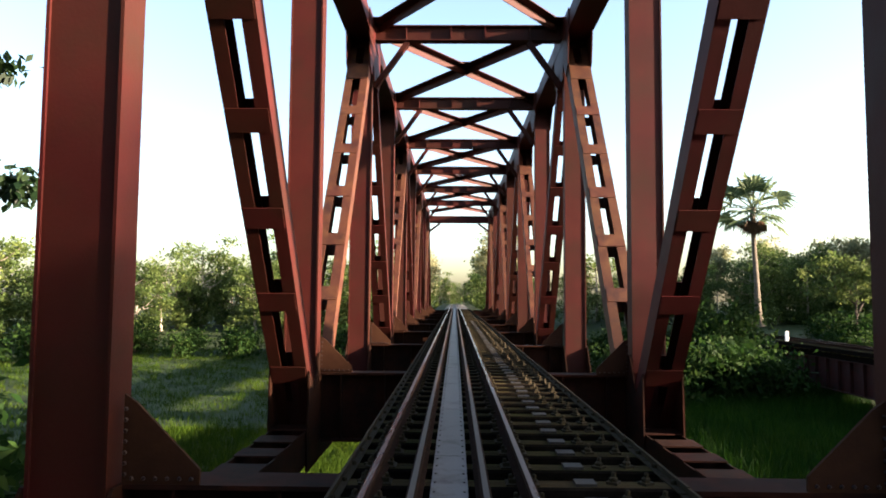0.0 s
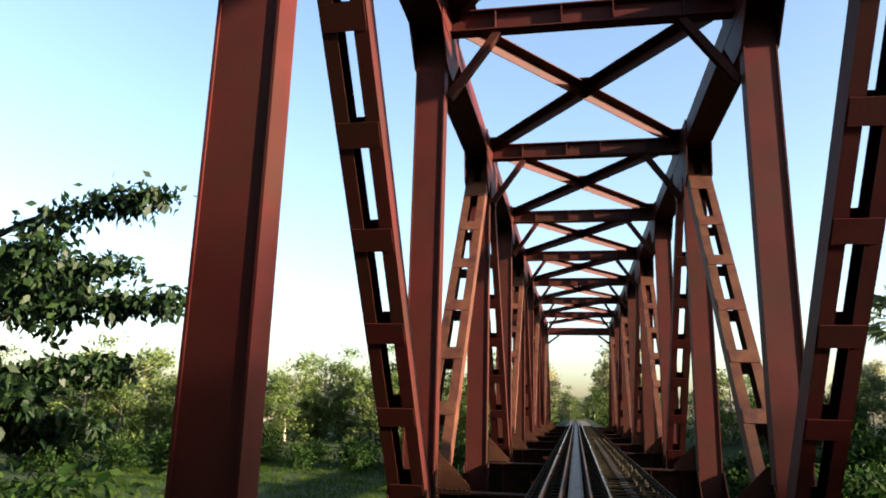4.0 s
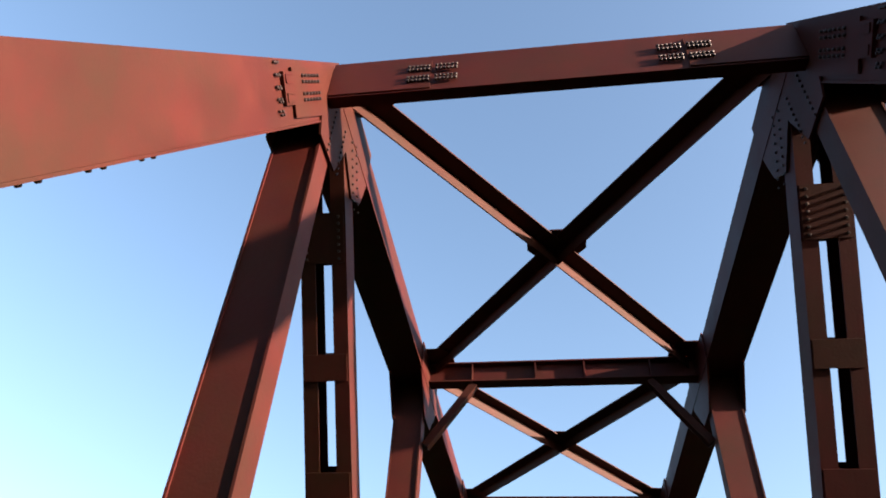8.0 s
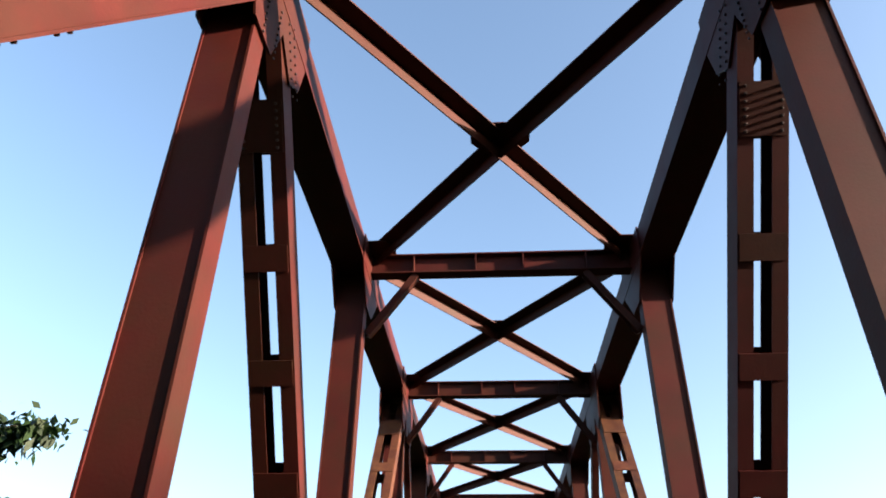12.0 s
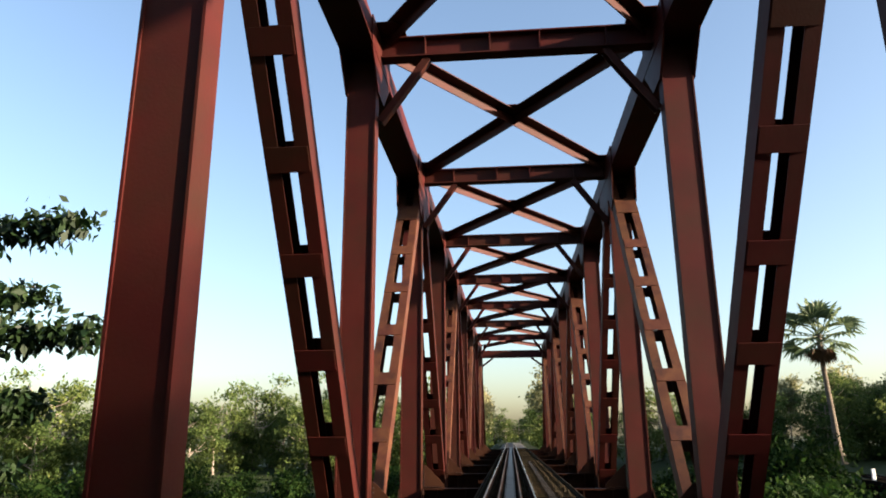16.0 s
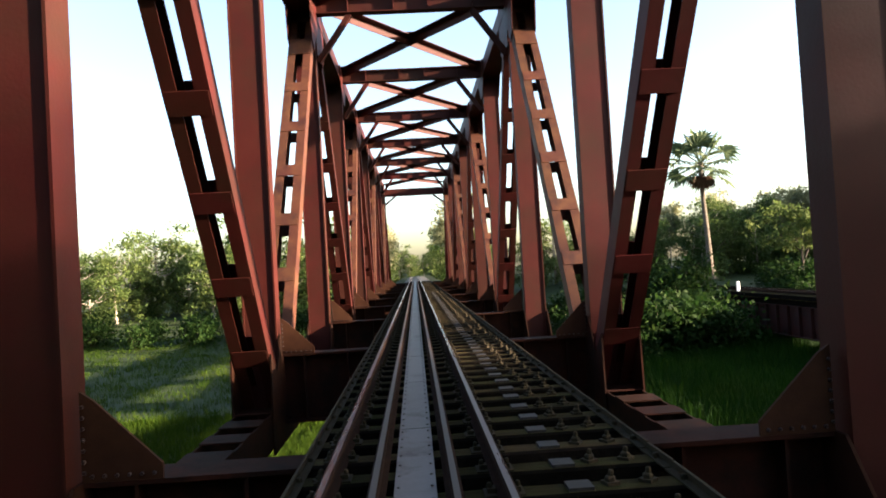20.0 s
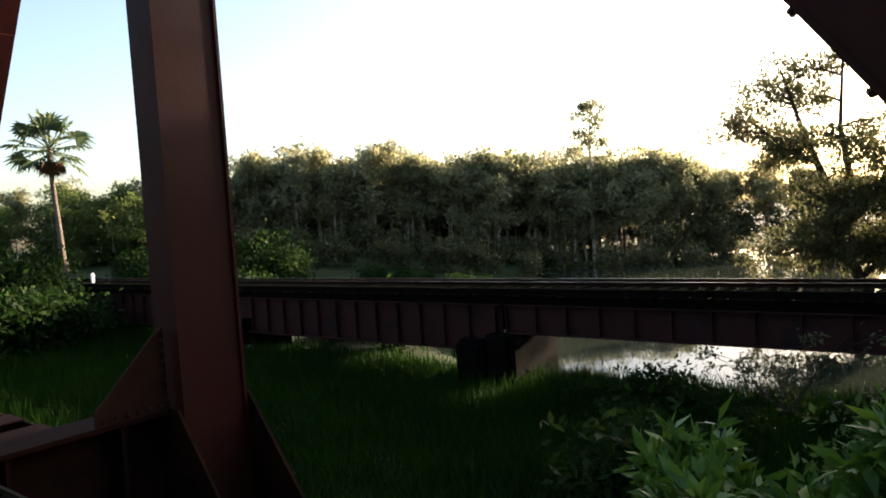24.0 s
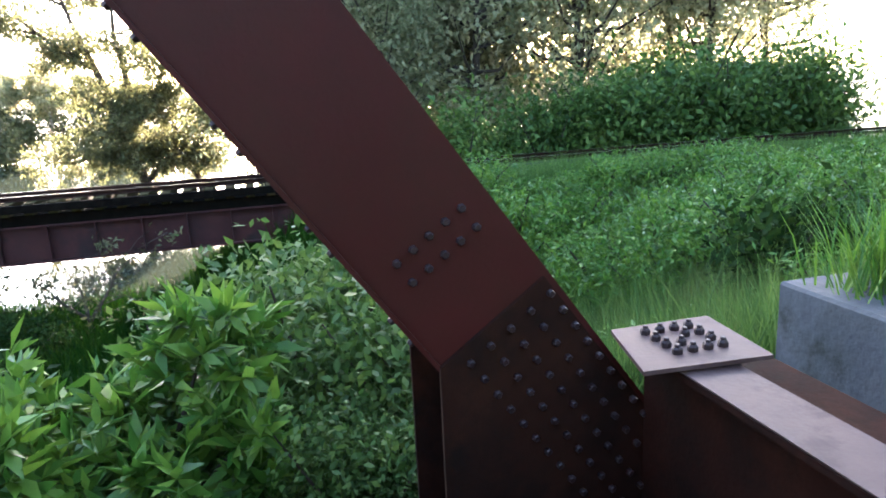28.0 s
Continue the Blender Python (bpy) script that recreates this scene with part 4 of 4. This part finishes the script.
for i in range(9):
    spots.append((rv.uniform(-9, -6), 96 + i * 9, rv.uniform(0.7, 1.0)))
    spots.append((rv.uniform(6, 9), 98 + i * 9, rv.uniform(0.8, 1.15)))
for i in range(26):
    x = 12 + i * 1.45 + rv.uniform(-0.8, 0.8)
    spots.append((x, rv.uniform(68, 82), rv.uniform(0.52, 0.8) if x > 24 else rv.uniform(0.45, 0.7)))
spots += [(-1.6, 168, 0.5), (1.9, 172, 0.55), (0.2, 182, 0.6), (-4.0, 160, 0.7), (4.4, 158, 0.75)]
for j, (x, y, s) in enumerate(spots):
    if j < 3:
        broad[j].matrix_basis = Matrix.LocRotScale((x, y, ground_z(x, y)), None, (s, s, s))
    else:
        plant(broad[j % 3], x, y, s, rv.uniform(0, 6.28))

def make_bush(name, label, r, h, seed, leaves, size, mat=LEAF, group="", aspect=0.45, rosette=0):
    rg = random.Random(seed)
    t = thing(name, label, "bush", group)
    bm = bmesh.new()
    root = bm.verts.new((0, 0, -0.3))
    cs = []
    for i in range(9):
        a, d = rg.uniform(0, 6.28), r * rg.uniform(0.1, 0.75)
        q = Vector((math.cos(a) * d, math.sin(a) * d, h * rg.uniform(0.35, 0.85)))
        n0 = len(bm.verts)
        tube(bm, [(0, 0, -0.2), q * 0.5 + Vector((0, 0, 0.1)), q], [0.05, 0.035, 0.012], 5)
        bm.verts.ensure_lookup_table()
        bm.faces.new((root, bm.verts[n0], bm.verts[n0 + 1]))
        rr = r * rg.uniform(0.3, 0.5)
        cs.append((q.x, q.y, q.z, rr, rr, h * 0.25))
        cs.append((q.x * 1.1, q.y * 1.1, q.z * 0.4, rr, rr, h * 0.3))
    part("stem", bm, BARK_DARK, t)
    hang("foliage", leaf_mesh("foliage", cs, leaves, size, mat, seed, 0.4, aspect, rosette=rosette), mat, t)
    return t
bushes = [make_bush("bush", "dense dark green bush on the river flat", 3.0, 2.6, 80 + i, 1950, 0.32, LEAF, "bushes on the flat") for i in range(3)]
spots = []
for i in range(16):                        # left, in front of the far trees
    a = radians(-40 + i * 2.2 + rv.uniform(-0.8, 0.8))
    d = rv.uniform(66, 76)
    if abs(math.sin(a) * d) > 9:
        spots.append((math.sin(a) * d, math.cos(a) * d, rv.uniform(0.8, 1.3)))
for i in range(20):                        # right bank around the palm and the girder's far end
    spots.append((rv.uniform(10, 19), rv.uniform(34, 52), rv.uniform(0.7, 1.15)))
for i in range(12):
    spots.append((rv.uniform(23, 36), rv.uniform(40, 58), rv.uniform(0.8, 1.3)))
for i in range(14):                        # along the foot of the wood
    f = i / 13
    spots.append((36 + 38 * f + rv.uniform(-2, 1), 70 - 42 * f + rv.uniform(-2, 1), rv.uniform(0.5, 0.8)))
for i in range(10):                        # rough ground before the wood
    a, d = radians(46 + i * 2.0 + rv.uniform(-0.5, 0.5)), rv.uniform(40, 60)
    spots.append((math.sin(a) * d, math.cos(a) * d, rv.uniform(0.4, 0.7)))
for i in range(16):                        # below the girders
    spots.append((rv.uniform(23.5, 30), rv.uniform(19, 42), rv.uniform(0.5, 0.9)))
for i in range(7):                         # beside the far end of the truss bridge
    spots.append((rv.uniform(5, 9), 70 + i * 5, rv.uniform(0.7, 1.0)))
    spots.append((-rv.uniform(5, 9), 72 + i * 5, rv.uniform(0.6, 0.9)))
for i in range(5):                         # the rough slope between the two lines, behind
    spots.append((rv.uniform(7, 17), rv.uniform(-20, -7), rv.uniform(0.4, 0.75)))
for j, (x, y, s) in enumerate(spots):
    if j < 3:
        bushes[j].matrix_basis = Matrix.LocRotScale((x, y, ground_z(x, y)), None, (s, s, s))
    else:
        plant(bushes[j % 3], x, y, s, rv.uniform(0, 6.28))

# near vegetation
near_left = thing("leaning_tree", "broadleaf tree with drooping leafy boughs beside the bridge", "tree", at=(-14.6, 13.6, -4.5))
bm = bmesh.new()
tube(bm, [(0, 0, -0.3), (0.15, -0.1, 3.2), (0.05, 0.1, 6.6), (-0.3, 0.2, 9.8), (-0.6, 0.3, 11.6)], [0.30, 0.25, 0.19, 0.11, 0.03], 9)
cl = []
for a, z, reach, rise, r in ((-4, 9.0, 5.2, 1.5, 0.5), (6, 7.1, 5.3, 1.2, 0.55), (20, 8.1, 3.6, 1.2, 0.5), (-22, 8.2, 3.9, 0.9, 0.45), (30, 6.0, 3.6, 0.8, 0.6), (75, 7.6, 3.2, 1.4, 0.7), (130, 7.2, 3.4, 1.6, 0.8), (185, 8.0, 3.4, 2.0, 0.8), (230, 6.8, 3.4, 1.6, 0.8), (290, 7.4, 3.2, 1.6, 0.7), (335, 5.4, 3.9, 0.7, 0.65), (0, 5.0, 3.6, 0.4, 0.7), (200, 9.6, 1.8, 1.6, 0.7)):
    ca, sa = math.cos(radians(a)), math.sin(radians(a))
    q = [Vector((0.1 + ca * reach * f, sa * reach * f, z + rise * (1.6 * f - 0.75 * f * f))) for f in (0, 0.35, 0.7, 1.0)]
    tube(bm, q, [0.09, 0.065, 0.04, 0.012], 6)
    for f in (0.4, 0.55, 0.7, 0.82, 0.93, 1.0):
        p = Vector((0.1 + ca * reach * f, sa * reach * f, z + rise * (1.6 * f - 0.75 * f * f)))
        k = r * (1.15 - 0.55 * f)
        cl.append((p.x, p.y, p.z - 0.16, r * 0.72, r * 0.72, k * 0.42))
low_cl = []
for i in range(30):
    a, d = rv.uniform(0, 6.28), rv.uniform(0.8, 4.4)
    low_cl.append((math.cos(a) * d, math.sin(a) * d, rv.uniform(0.6, 6.2 - 0.45 * d), 1.0, 1.0, 0.8))
part("trunk", bm, BARK_DARK, near_left)
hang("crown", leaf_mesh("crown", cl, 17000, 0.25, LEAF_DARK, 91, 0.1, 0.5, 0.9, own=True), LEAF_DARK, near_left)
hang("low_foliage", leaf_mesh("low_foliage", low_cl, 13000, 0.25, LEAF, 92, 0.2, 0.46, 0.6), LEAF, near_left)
plant(bushes[1], -11.0, 11.5, 1.25, 1.0)
plant(bushes[2], -8.6, 9.3, 0.8, 2.0)
plant(bushes[2], -13.6, 15.2, 1.6, 0.4)
plant(bushes[0], -15.6, 18.0, 1.6, 2.2)
plant(bushes[1], -10.6, 13.0, 1.1, 3.7)
plant(bushes[0], -12.5, 15.0, 1.2, 4.0)
plant(bushes[1], -6.0, 8.6, 0.55, 5.0)
plant(bushes[0], -5.3, 9.2, 0.5, 3.0)
lush = make_bush("broad_leaved_shrub", "lush shrub with large bright green pointed leaves", 1.8, 2.55, 95, 7600, 0.28, LEAF_BRIGHT, aspect=0.34, rosette=12)
lush.location = (6.3, 1.35, -3.3)
vine = make_bush("tangled_shrub", "tangled small-leaved shrub overgrown with creeper", 2.4, 3.3, 97, 11000, 0.15, LEAF_MID, aspect=0.5)
vine.location = (8.6, -0.6, -3.4)
plant(vine, 6.6, -1.6, 0.85, 2.0, -3.2)
plant(vine, 7.6, 0.9, 0.8, 4.0, -3.5)
plant(vine, 5.3, -0.7, 0.55, 5.0, -3.0)
plant(bushes[1], 12.0, 6.0, 0.7, 2.0)
# the forked riverside tree, leaning over the water
def forked_tree(name, label, stems, at, r0, leaves, size, seed, mat, puff):
    rg = random.Random(seed)
    t = thing(name, label, "tree", at=at)
    bm = bmesh.new()
    cs = []
    for thick, path in stems:
        path = [Vector(p) for p in path]
        n = len(path)
        tube(bm, path, [r0 * thick * (1 - 0.85 * i / (n - 1)) for i in range(n)], 8)
        for i in range(1, n):
            if path[i].z < 3 and thick > 0.9:
                continue
            for k in range(5):
                p = path[i - 1].lerp(path[i], rg.uniform(0.3, 1.0))
                a = rg.uniform(0, 6.28)
                q = p + Vector((math.cos(a), math.sin(a), rg.uniform(-0.15, 0.7))) * rg.uniform(0.9, 1.9)
                tube(bm, [p, p.lerp(q, 0.5) + Vector((0, 0, 0.15)), q], [r0 * 0.2, r0 * 0.13, 0.012], 5)
                r = rg.uniform(*puff)
                cs.append((q.x, q.y, q.z, r, r, r * 0.7))
        r = puff[1]
        cs.append((*path[-1], r, r, r * 0.8))
    part("trunk", bm, BARK_DARK, t)
    hang("crown", leaf_mesh("crown", cs, leaves, size, mat, seed, 0.3, own=True), mat, t)
    return t
forked_tree("riverside_tree", "forked riverside tree with dark limbs and an open crown", [
    (1.0, [(0, 0, -0.3), (0, 0.35, 1.6), (0.05, 0.95, 3.4), (0, 1.05, 4.2)]),
    (0.8, [(0, 1.05, 4.1), (0.2, 1.7, 6.5), (0, 2.6, 9.2), (-0.2, 3.4, 12.2)]),
    (0.75, [(0, 1.0, 4.1), (0.2, 0.5, 6.2), (0.4, 0.9, 9.0), (0.2, 0.6, 12.8)]),
    (0.6, [(0, 0.9, 3.8), (-0.3, -0.7, 5.6), (0, -1.6, 8.0), (0.3, -1.8, 10.6)]),
    (0.5, [(0, 0.6, 2.2), (-0.4, 2.1, 3.0), (-0.2, 3.8, 2.6)]),
    (0.45, [(0, 2.0, 7.3), (0.6, 3.6, 8.2), (0.4, 4.6, 9.4)]),
    (0.45, [(0, 0.2, 1.4), (0.3, -1.0, 2.6), (0.2, -2.0, 2.8)])], (39.6, 5.1, -4.6), 0.34, 36000, 0.22, 101, LEAF_OLIVE, (1.0, 1.5))
forked_tree("riverside_tree", "smaller leaning tree with russet leaves beside the river", [
    (1.0, [(0, 0, -0.3), (0, 0.4, 2.0), (0.1, 1.1, 3.9), (0, 1.5, 5.4)]),
    (0.7, [(0, 0.6, 2.6), (-0.3, -0.5, 4.0), (0, -0.9, 5.2)]),
    (0.6, [(0, 0.3, 1.6), (0.3, 1.5, 2.6), (0.2, 2.2, 3.0)])], (40.2, 2.5, -4.6), 0.24, 10000, 0.22, 103, LEAF_OLIVE, (0.6, 0.95))
forked_tree("sapling", "thin leaning sapling behind the end of the girder bridge", [
    (1.0, [(0, 0, -0.3), (0, 0.1, 2.6), (0.2, 0.3, 5.6)]),
    (0.7, [(0, 0.1, 2.8), (1.1, 0.5, 4.6), (2.3, 0.8, 5.9)]),
    (0.6, [(0.1, 0.2, 3.6), (-1.3, 0.4, 4.9), (-2.3, 0.6, 6.0)])], (26.0, 46.5, ground_z(26.0, 46.5)), 0.14, 2600, 0.3, 107, LEAF_FIELD, (0.3, 0.55))
forked_tree("waterside_shrub", "thin russet shrub at the water's edge", [
    (1.0, [(0, 0, -0.2), (0.1, 0.1, 0.8), (0, 0.2, 1.5)]),
    (0.8, [(0, 0, 0.3), (0.2, -0.5, 1.0), (0.2, -0.8, 1.6)]),
    (0.8, [(0, 0, 0.3), (-0.1, 0.6, 0.9), (0, 0.9, 1.3)])], (18.6, 4.3, -4.6), 0.07, 900, 0.14, 109, LEAF_OLIVE, (0.15, 0.3))
for i, (x, y, k) in enumerate(((18.0, 9.3, 0.42), (18.7, 8.0, 0.5), (18.3, 6.6, 0.46), (17.2, 5.4, 0.5), (16.4, 7.4, 0.36), (15.4, 5.4, 0.34))):
    plant(bushes[i % 3], x, y, k, i * 1.7)
heap = thing("rubble_heap", "pale heap of stones at the foot of a pier", "rubble", at=(19.4, 27.4, -4.55))
for i in range(9):
    bm = bmesh.new()
    bmesh.ops.create_icosphere(bm, subdivisions=2, radius=rv.uniform(0.22, 0.42))
    for v in bm.verts:
        v.co = Vector((v.co.x * 1.2, v.co.y, v.co.z * 0.7)) * (1 + 0.25 * noise.noise(v.co * 3 + Vector((i, 0, 0)))) + Vector((0.25 * (i % 3), 0.42 * (i // 3), 0.16 * (i == 4)))
    part("stone", bm, BALLAST, heap)
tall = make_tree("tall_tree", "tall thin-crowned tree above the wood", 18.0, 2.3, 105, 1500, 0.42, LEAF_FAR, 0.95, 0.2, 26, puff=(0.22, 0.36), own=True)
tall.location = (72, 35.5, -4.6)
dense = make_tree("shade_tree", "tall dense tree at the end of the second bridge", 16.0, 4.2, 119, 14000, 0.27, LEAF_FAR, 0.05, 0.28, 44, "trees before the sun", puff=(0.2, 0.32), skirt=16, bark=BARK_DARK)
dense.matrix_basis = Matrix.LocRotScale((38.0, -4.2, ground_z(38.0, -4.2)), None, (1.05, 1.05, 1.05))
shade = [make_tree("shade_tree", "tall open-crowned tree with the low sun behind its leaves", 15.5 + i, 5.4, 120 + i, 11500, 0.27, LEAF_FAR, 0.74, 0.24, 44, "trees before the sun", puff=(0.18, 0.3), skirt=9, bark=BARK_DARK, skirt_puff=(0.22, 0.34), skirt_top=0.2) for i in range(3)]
for i, (a, d, k) in enumerate(((108.5, 33, 1.12), (111.0, 39, 1.12), (113.5, 44, 1.08), (116.0, 34, 1.0), (118.0, 40, 1.05), (120.5, 44, 1.08))):
    x, y = math.sin(radians(a)) * d, math.cos(radians(a)) * d
    if i < 3:
        shade[i].matrix_basis = Matrix.LocRotScale((x, y, ground_z(x, y)), None, (k, k, k))
    else:
        plant(shade[i % 3], x, y, k, i * 1.3)
# Dense trees added to shade the lower posts; the last three stand unseen.
for a, d, k in ((100.5, 41, 1.0), (103.5, 36, 0.95), (106, 43, 1.1), (98.6, 34, 1.0), (101.5, 31, 0.92), (108.5, 37, 1.0), (94.6, 33.5, 1.06), (91.0, 36.0, 1.02), (96.6, 37.0, 1.0)):
    x, y = math.sin(radians(a)) * d, math.cos(radians(a)) * d
    plant(dense, x, y, k, a)
# More, mostly out of view, added to shade the lug plates.
for a, d, k in ((123.0, 41, 0.98), (126.5, 38, 0.94), (129.5, 42, 0.96)):
    x, y = math.sin(radians(a)) * d, math.cos(radians(a)) * d
    plant(shade[int(a) % 3], x, y, k, a)
thicket = [make_bush("thicket", "tall bright green thicket beyond the second track", 2.8, 4.4, 160 + i, 3200, 0.27, LEAF_MID, "trackside thicket") for i in range(2)]
for i in range(24):
    a = radians(102 + i * 1.8 + rv.uniform(-0.7, 0.7))
    d = 27.5 + rv.uniform(-1.5, 3.5)
    x, y = max(24.6, math.sin(a) * d), math.cos(a) * d
    if i < 2:
        thicket[i].location = (x, y, ground_z(x, y))
    else:
        plant(thicket[i % 2], x, y, rv.uniform(0.8, 1.1) if a < radians(119) else rv.uniform(0.95, 1.3), rv.uniform(0, 6.28))

weeds = [make_bush("weed_clump", "rank bright green weeds on the slope between the tracks", 1.6, 1.5, 140 + i, 3300, 0.15, LEAF_BRIGHT, "slope weeds", 0.26) for i in range(3)]
spots = []
for i in range(8):
    for j in range(9):
        x, y = 5.2 + i * 1.93 + rv.uniform(-0.7, 0.7), -1.4 - j * 2.0 + rv.uniform(-0.8, 0.8)
        if (x > 9.5 or y < -4.0) and rv.random() < 0.6 and x < 11.6:
            spots.append((x, y))
for i in range(5):                         # dense on the side of the second line
    for j in range(11):
        spots.append((12.3 + i * 1.3 + rv.uniform(-0.4, 0.4), -4.5 - j * 1.45 + rv.uniform(-0.5, 0.5)))
for i, (x, y) in enumerate(spots):
    if i < 3:
        weeds[i].location = (x, y, ground_z(x, y))
    else:
        plant(weeds[i % 3], x, y, rv.uniform(0.8, 1.25) * (0.8 if x > 16.2 else 1.0), rv.uniform(0, 6.28))

# unseen trees, added along the line behind and the shaded side to block skylight
for i, (x, y, k) in enumerate(((6.8, -15, 1.15), (-6.2, -11, 1.2), (7.4, -23, 1.3), (-7.0, -19, 1.35), (-11, -13, 1.3), (-10.5, -5, 1.25), (-13.5, 2, 1.3), (-17, -4, 1.4), (-6.5, -28, 1.3), (6.5, -32, 1.35), (-14, -22, 1.4), (13.5, -26, 1.3), (-17.5, 7.5, 1.25), (1.0, -44, 1.5))):
    plant(broad[i % 3], x, y, k, i * 2.1)

# the fan palm
palm = thing("fan_palm", "tall fan palm with stiff green fans and hanging dead fronds", "palm tree", at=(23.6, 56.5, -0.5))
bm = bmesh.new()
tube(bm, [(0.5, 0.1, -0.5), (0.32, 0.08, 0.6), (0.22, 0, 3), (0.08, 0.05, 6), (0, 0, 9.1)], [0.38, 0.25, 0.20, 0.18, 0.22], 10)
part("trunk", bm, PALM_BARK, palm)
rg = random.Random(7)
for i in range(40):
    dead = i >= 27
    a = i * 2.399 + rg.uniform(-0.2, 0.2)
    el = radians(rg.uniform(-82, -50) if dead else 84 - 122 * (i / 26))
    d = Vector((math.cos(a) * math.cos(el), math.sin(a) * math.cos(el), math.sin(el)))
    root = Vector((0, 0, 9.0 - (0.25 if dead else 0)))
    hub = root + d * (rg.uniform(0.7, 1.1) if dead else rg.uniform(1.5, 2.1))
    sd = d.cross(Vector((0, 0, 1))).normalized()
    up = sd.cross(d)
    tilt = rg.uniform(-0.7, 0.7)
    wide = sd * math.cos(tilt) + up * math.sin(tilt)
    nrm = d.cross(wide).normalized()
    bm = bmesh.new()
    tube(bm, [root, hub], [0.05, 0.03], 4)
    ribs = 19
    R = rg.uniform(0.9, 1.15) if dead else rg.uniform(1.35, 1.65)
    span = 75 if dead else 105
    rim = []
    c = bm.verts.new(hub)
    for k in range(ribs):
        b = radians(-span + k * 2 * span / (ribs - 1))
        w = d * math.cos(b) + wide * math.sin(b)
        m = bm.verts.new(hub + w * R * 0.6 + nrm * (0.05 if k % 2 else -0.05))
        tip = hub + w * R * rg.uniform(0.92, 1.1) + Vector((0, 0, -0.22 * R * rg.uniform(0.5, 1.4)))
        rim.append((m, tip, w))
    for (m0, t0, w0), (m1, t1, w1) in zip(rim, rim[1:]):
        bm.faces.new((c, m0, m1))
        mid = bm.verts.new((t0 + t1) / 2)
        bm.faces.new((m0, mid, m1))
    me = bpy.data.meshes.new("frond")
    bm.to_mesh(me)
    bm.free()
    hang("frond", me, LEAF_DRY if dead else LEAF_PALM, palm, "dry brown hanging frond" if dead else "")

# ---- grass ----
def grass(name, label, patches, h, w, seed, mat=GRASS):
    rg = np.random.RandomState(seed)
    allp = []
    for x0, x1, y0, y1, n in patches:
        xy = np.stack([rg.uniform(x0, x1, n), rg.uniform(y0, y1, n)], 1)
        allp.append(xy)
    xy = np.concatenate(allp)
    z = np.array([ground_z(a, b) for a, b in xy])
    keep = z > -4.93
    xy, z = xy[keep], z[keep]
    n = len(xy)
    base = np.column_stack([xy, z - 0.03])
    reps = 5
    base = np.repeat(base, reps, 0) + np.column_stack([rg.normal(size=(n * reps, 2)) * 0.16, np.zeros(n * reps)])
    m = len(base)
    a = rg.uniform(0, 2 * np.pi, m)
    hh = h * (0.5 + rg.rand(m)) * np.repeat(0.6 + 0.8 * rg.rand(n), reps)
    lean = rg.normal(size=(m, 2)) * 0.35
    side = np.column_stack([np.cos(a), np.sin(a), np.zeros(m)]) * w
    tip = base + np.column_stack([lean * hh[:, None], hh])
    v = np.stack([base - side, base + side, tip], 1).reshape(-1, 3)
    me = raw_mesh(name, v, 3, mat)
    return tagged(new(name, me), label, "grass", kind="stuff")
grass("meadow_grass", "tall green meadow grass on the flat", [(-40, -4, 6, 70, 15000), (-16, -3, 2, 30, 15000)], 0.26, 0.02, 3)
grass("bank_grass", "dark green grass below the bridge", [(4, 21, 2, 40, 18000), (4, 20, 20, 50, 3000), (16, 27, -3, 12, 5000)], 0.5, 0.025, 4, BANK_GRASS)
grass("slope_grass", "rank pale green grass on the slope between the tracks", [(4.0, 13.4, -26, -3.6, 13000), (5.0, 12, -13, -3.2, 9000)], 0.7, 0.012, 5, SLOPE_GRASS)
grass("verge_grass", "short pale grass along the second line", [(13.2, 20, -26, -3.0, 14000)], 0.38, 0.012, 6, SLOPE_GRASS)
clump = np.random.RandomState(9)
pts = []
for i in range(260):
    b = np.array([3.05 + clump.normal() * 0.14, -3.75 + clump.normal() * 0.16, -0.2])
    l = clump.uniform(0.35, 0.8)
    a = clump.uniform(0, 6.28)
    d = np.array([math.cos(a) * 0.45, math.sin(a) * 0.45, 1.0])
    s = np.array([-math.sin(a), math.cos(a), 0]) * 0.007
    m = b + d * l * 0.55
    t = b + d * l + np.array([math.cos(a), math.sin(a), -0.6]) * 0.12 * l
    pts += [b - s, b + s, m + s * 0.8, m - s * 0.8, m - s * 0.8, m + s * 0.8, t, t]
tuft = raw_mesh("grass_tuft", np.array(pts), 4, LEAF_BRIGHT)
tagged(new("grass_tuft", tuft), "tuft of long bright grass on the concrete block", "grass", kind="stuff")
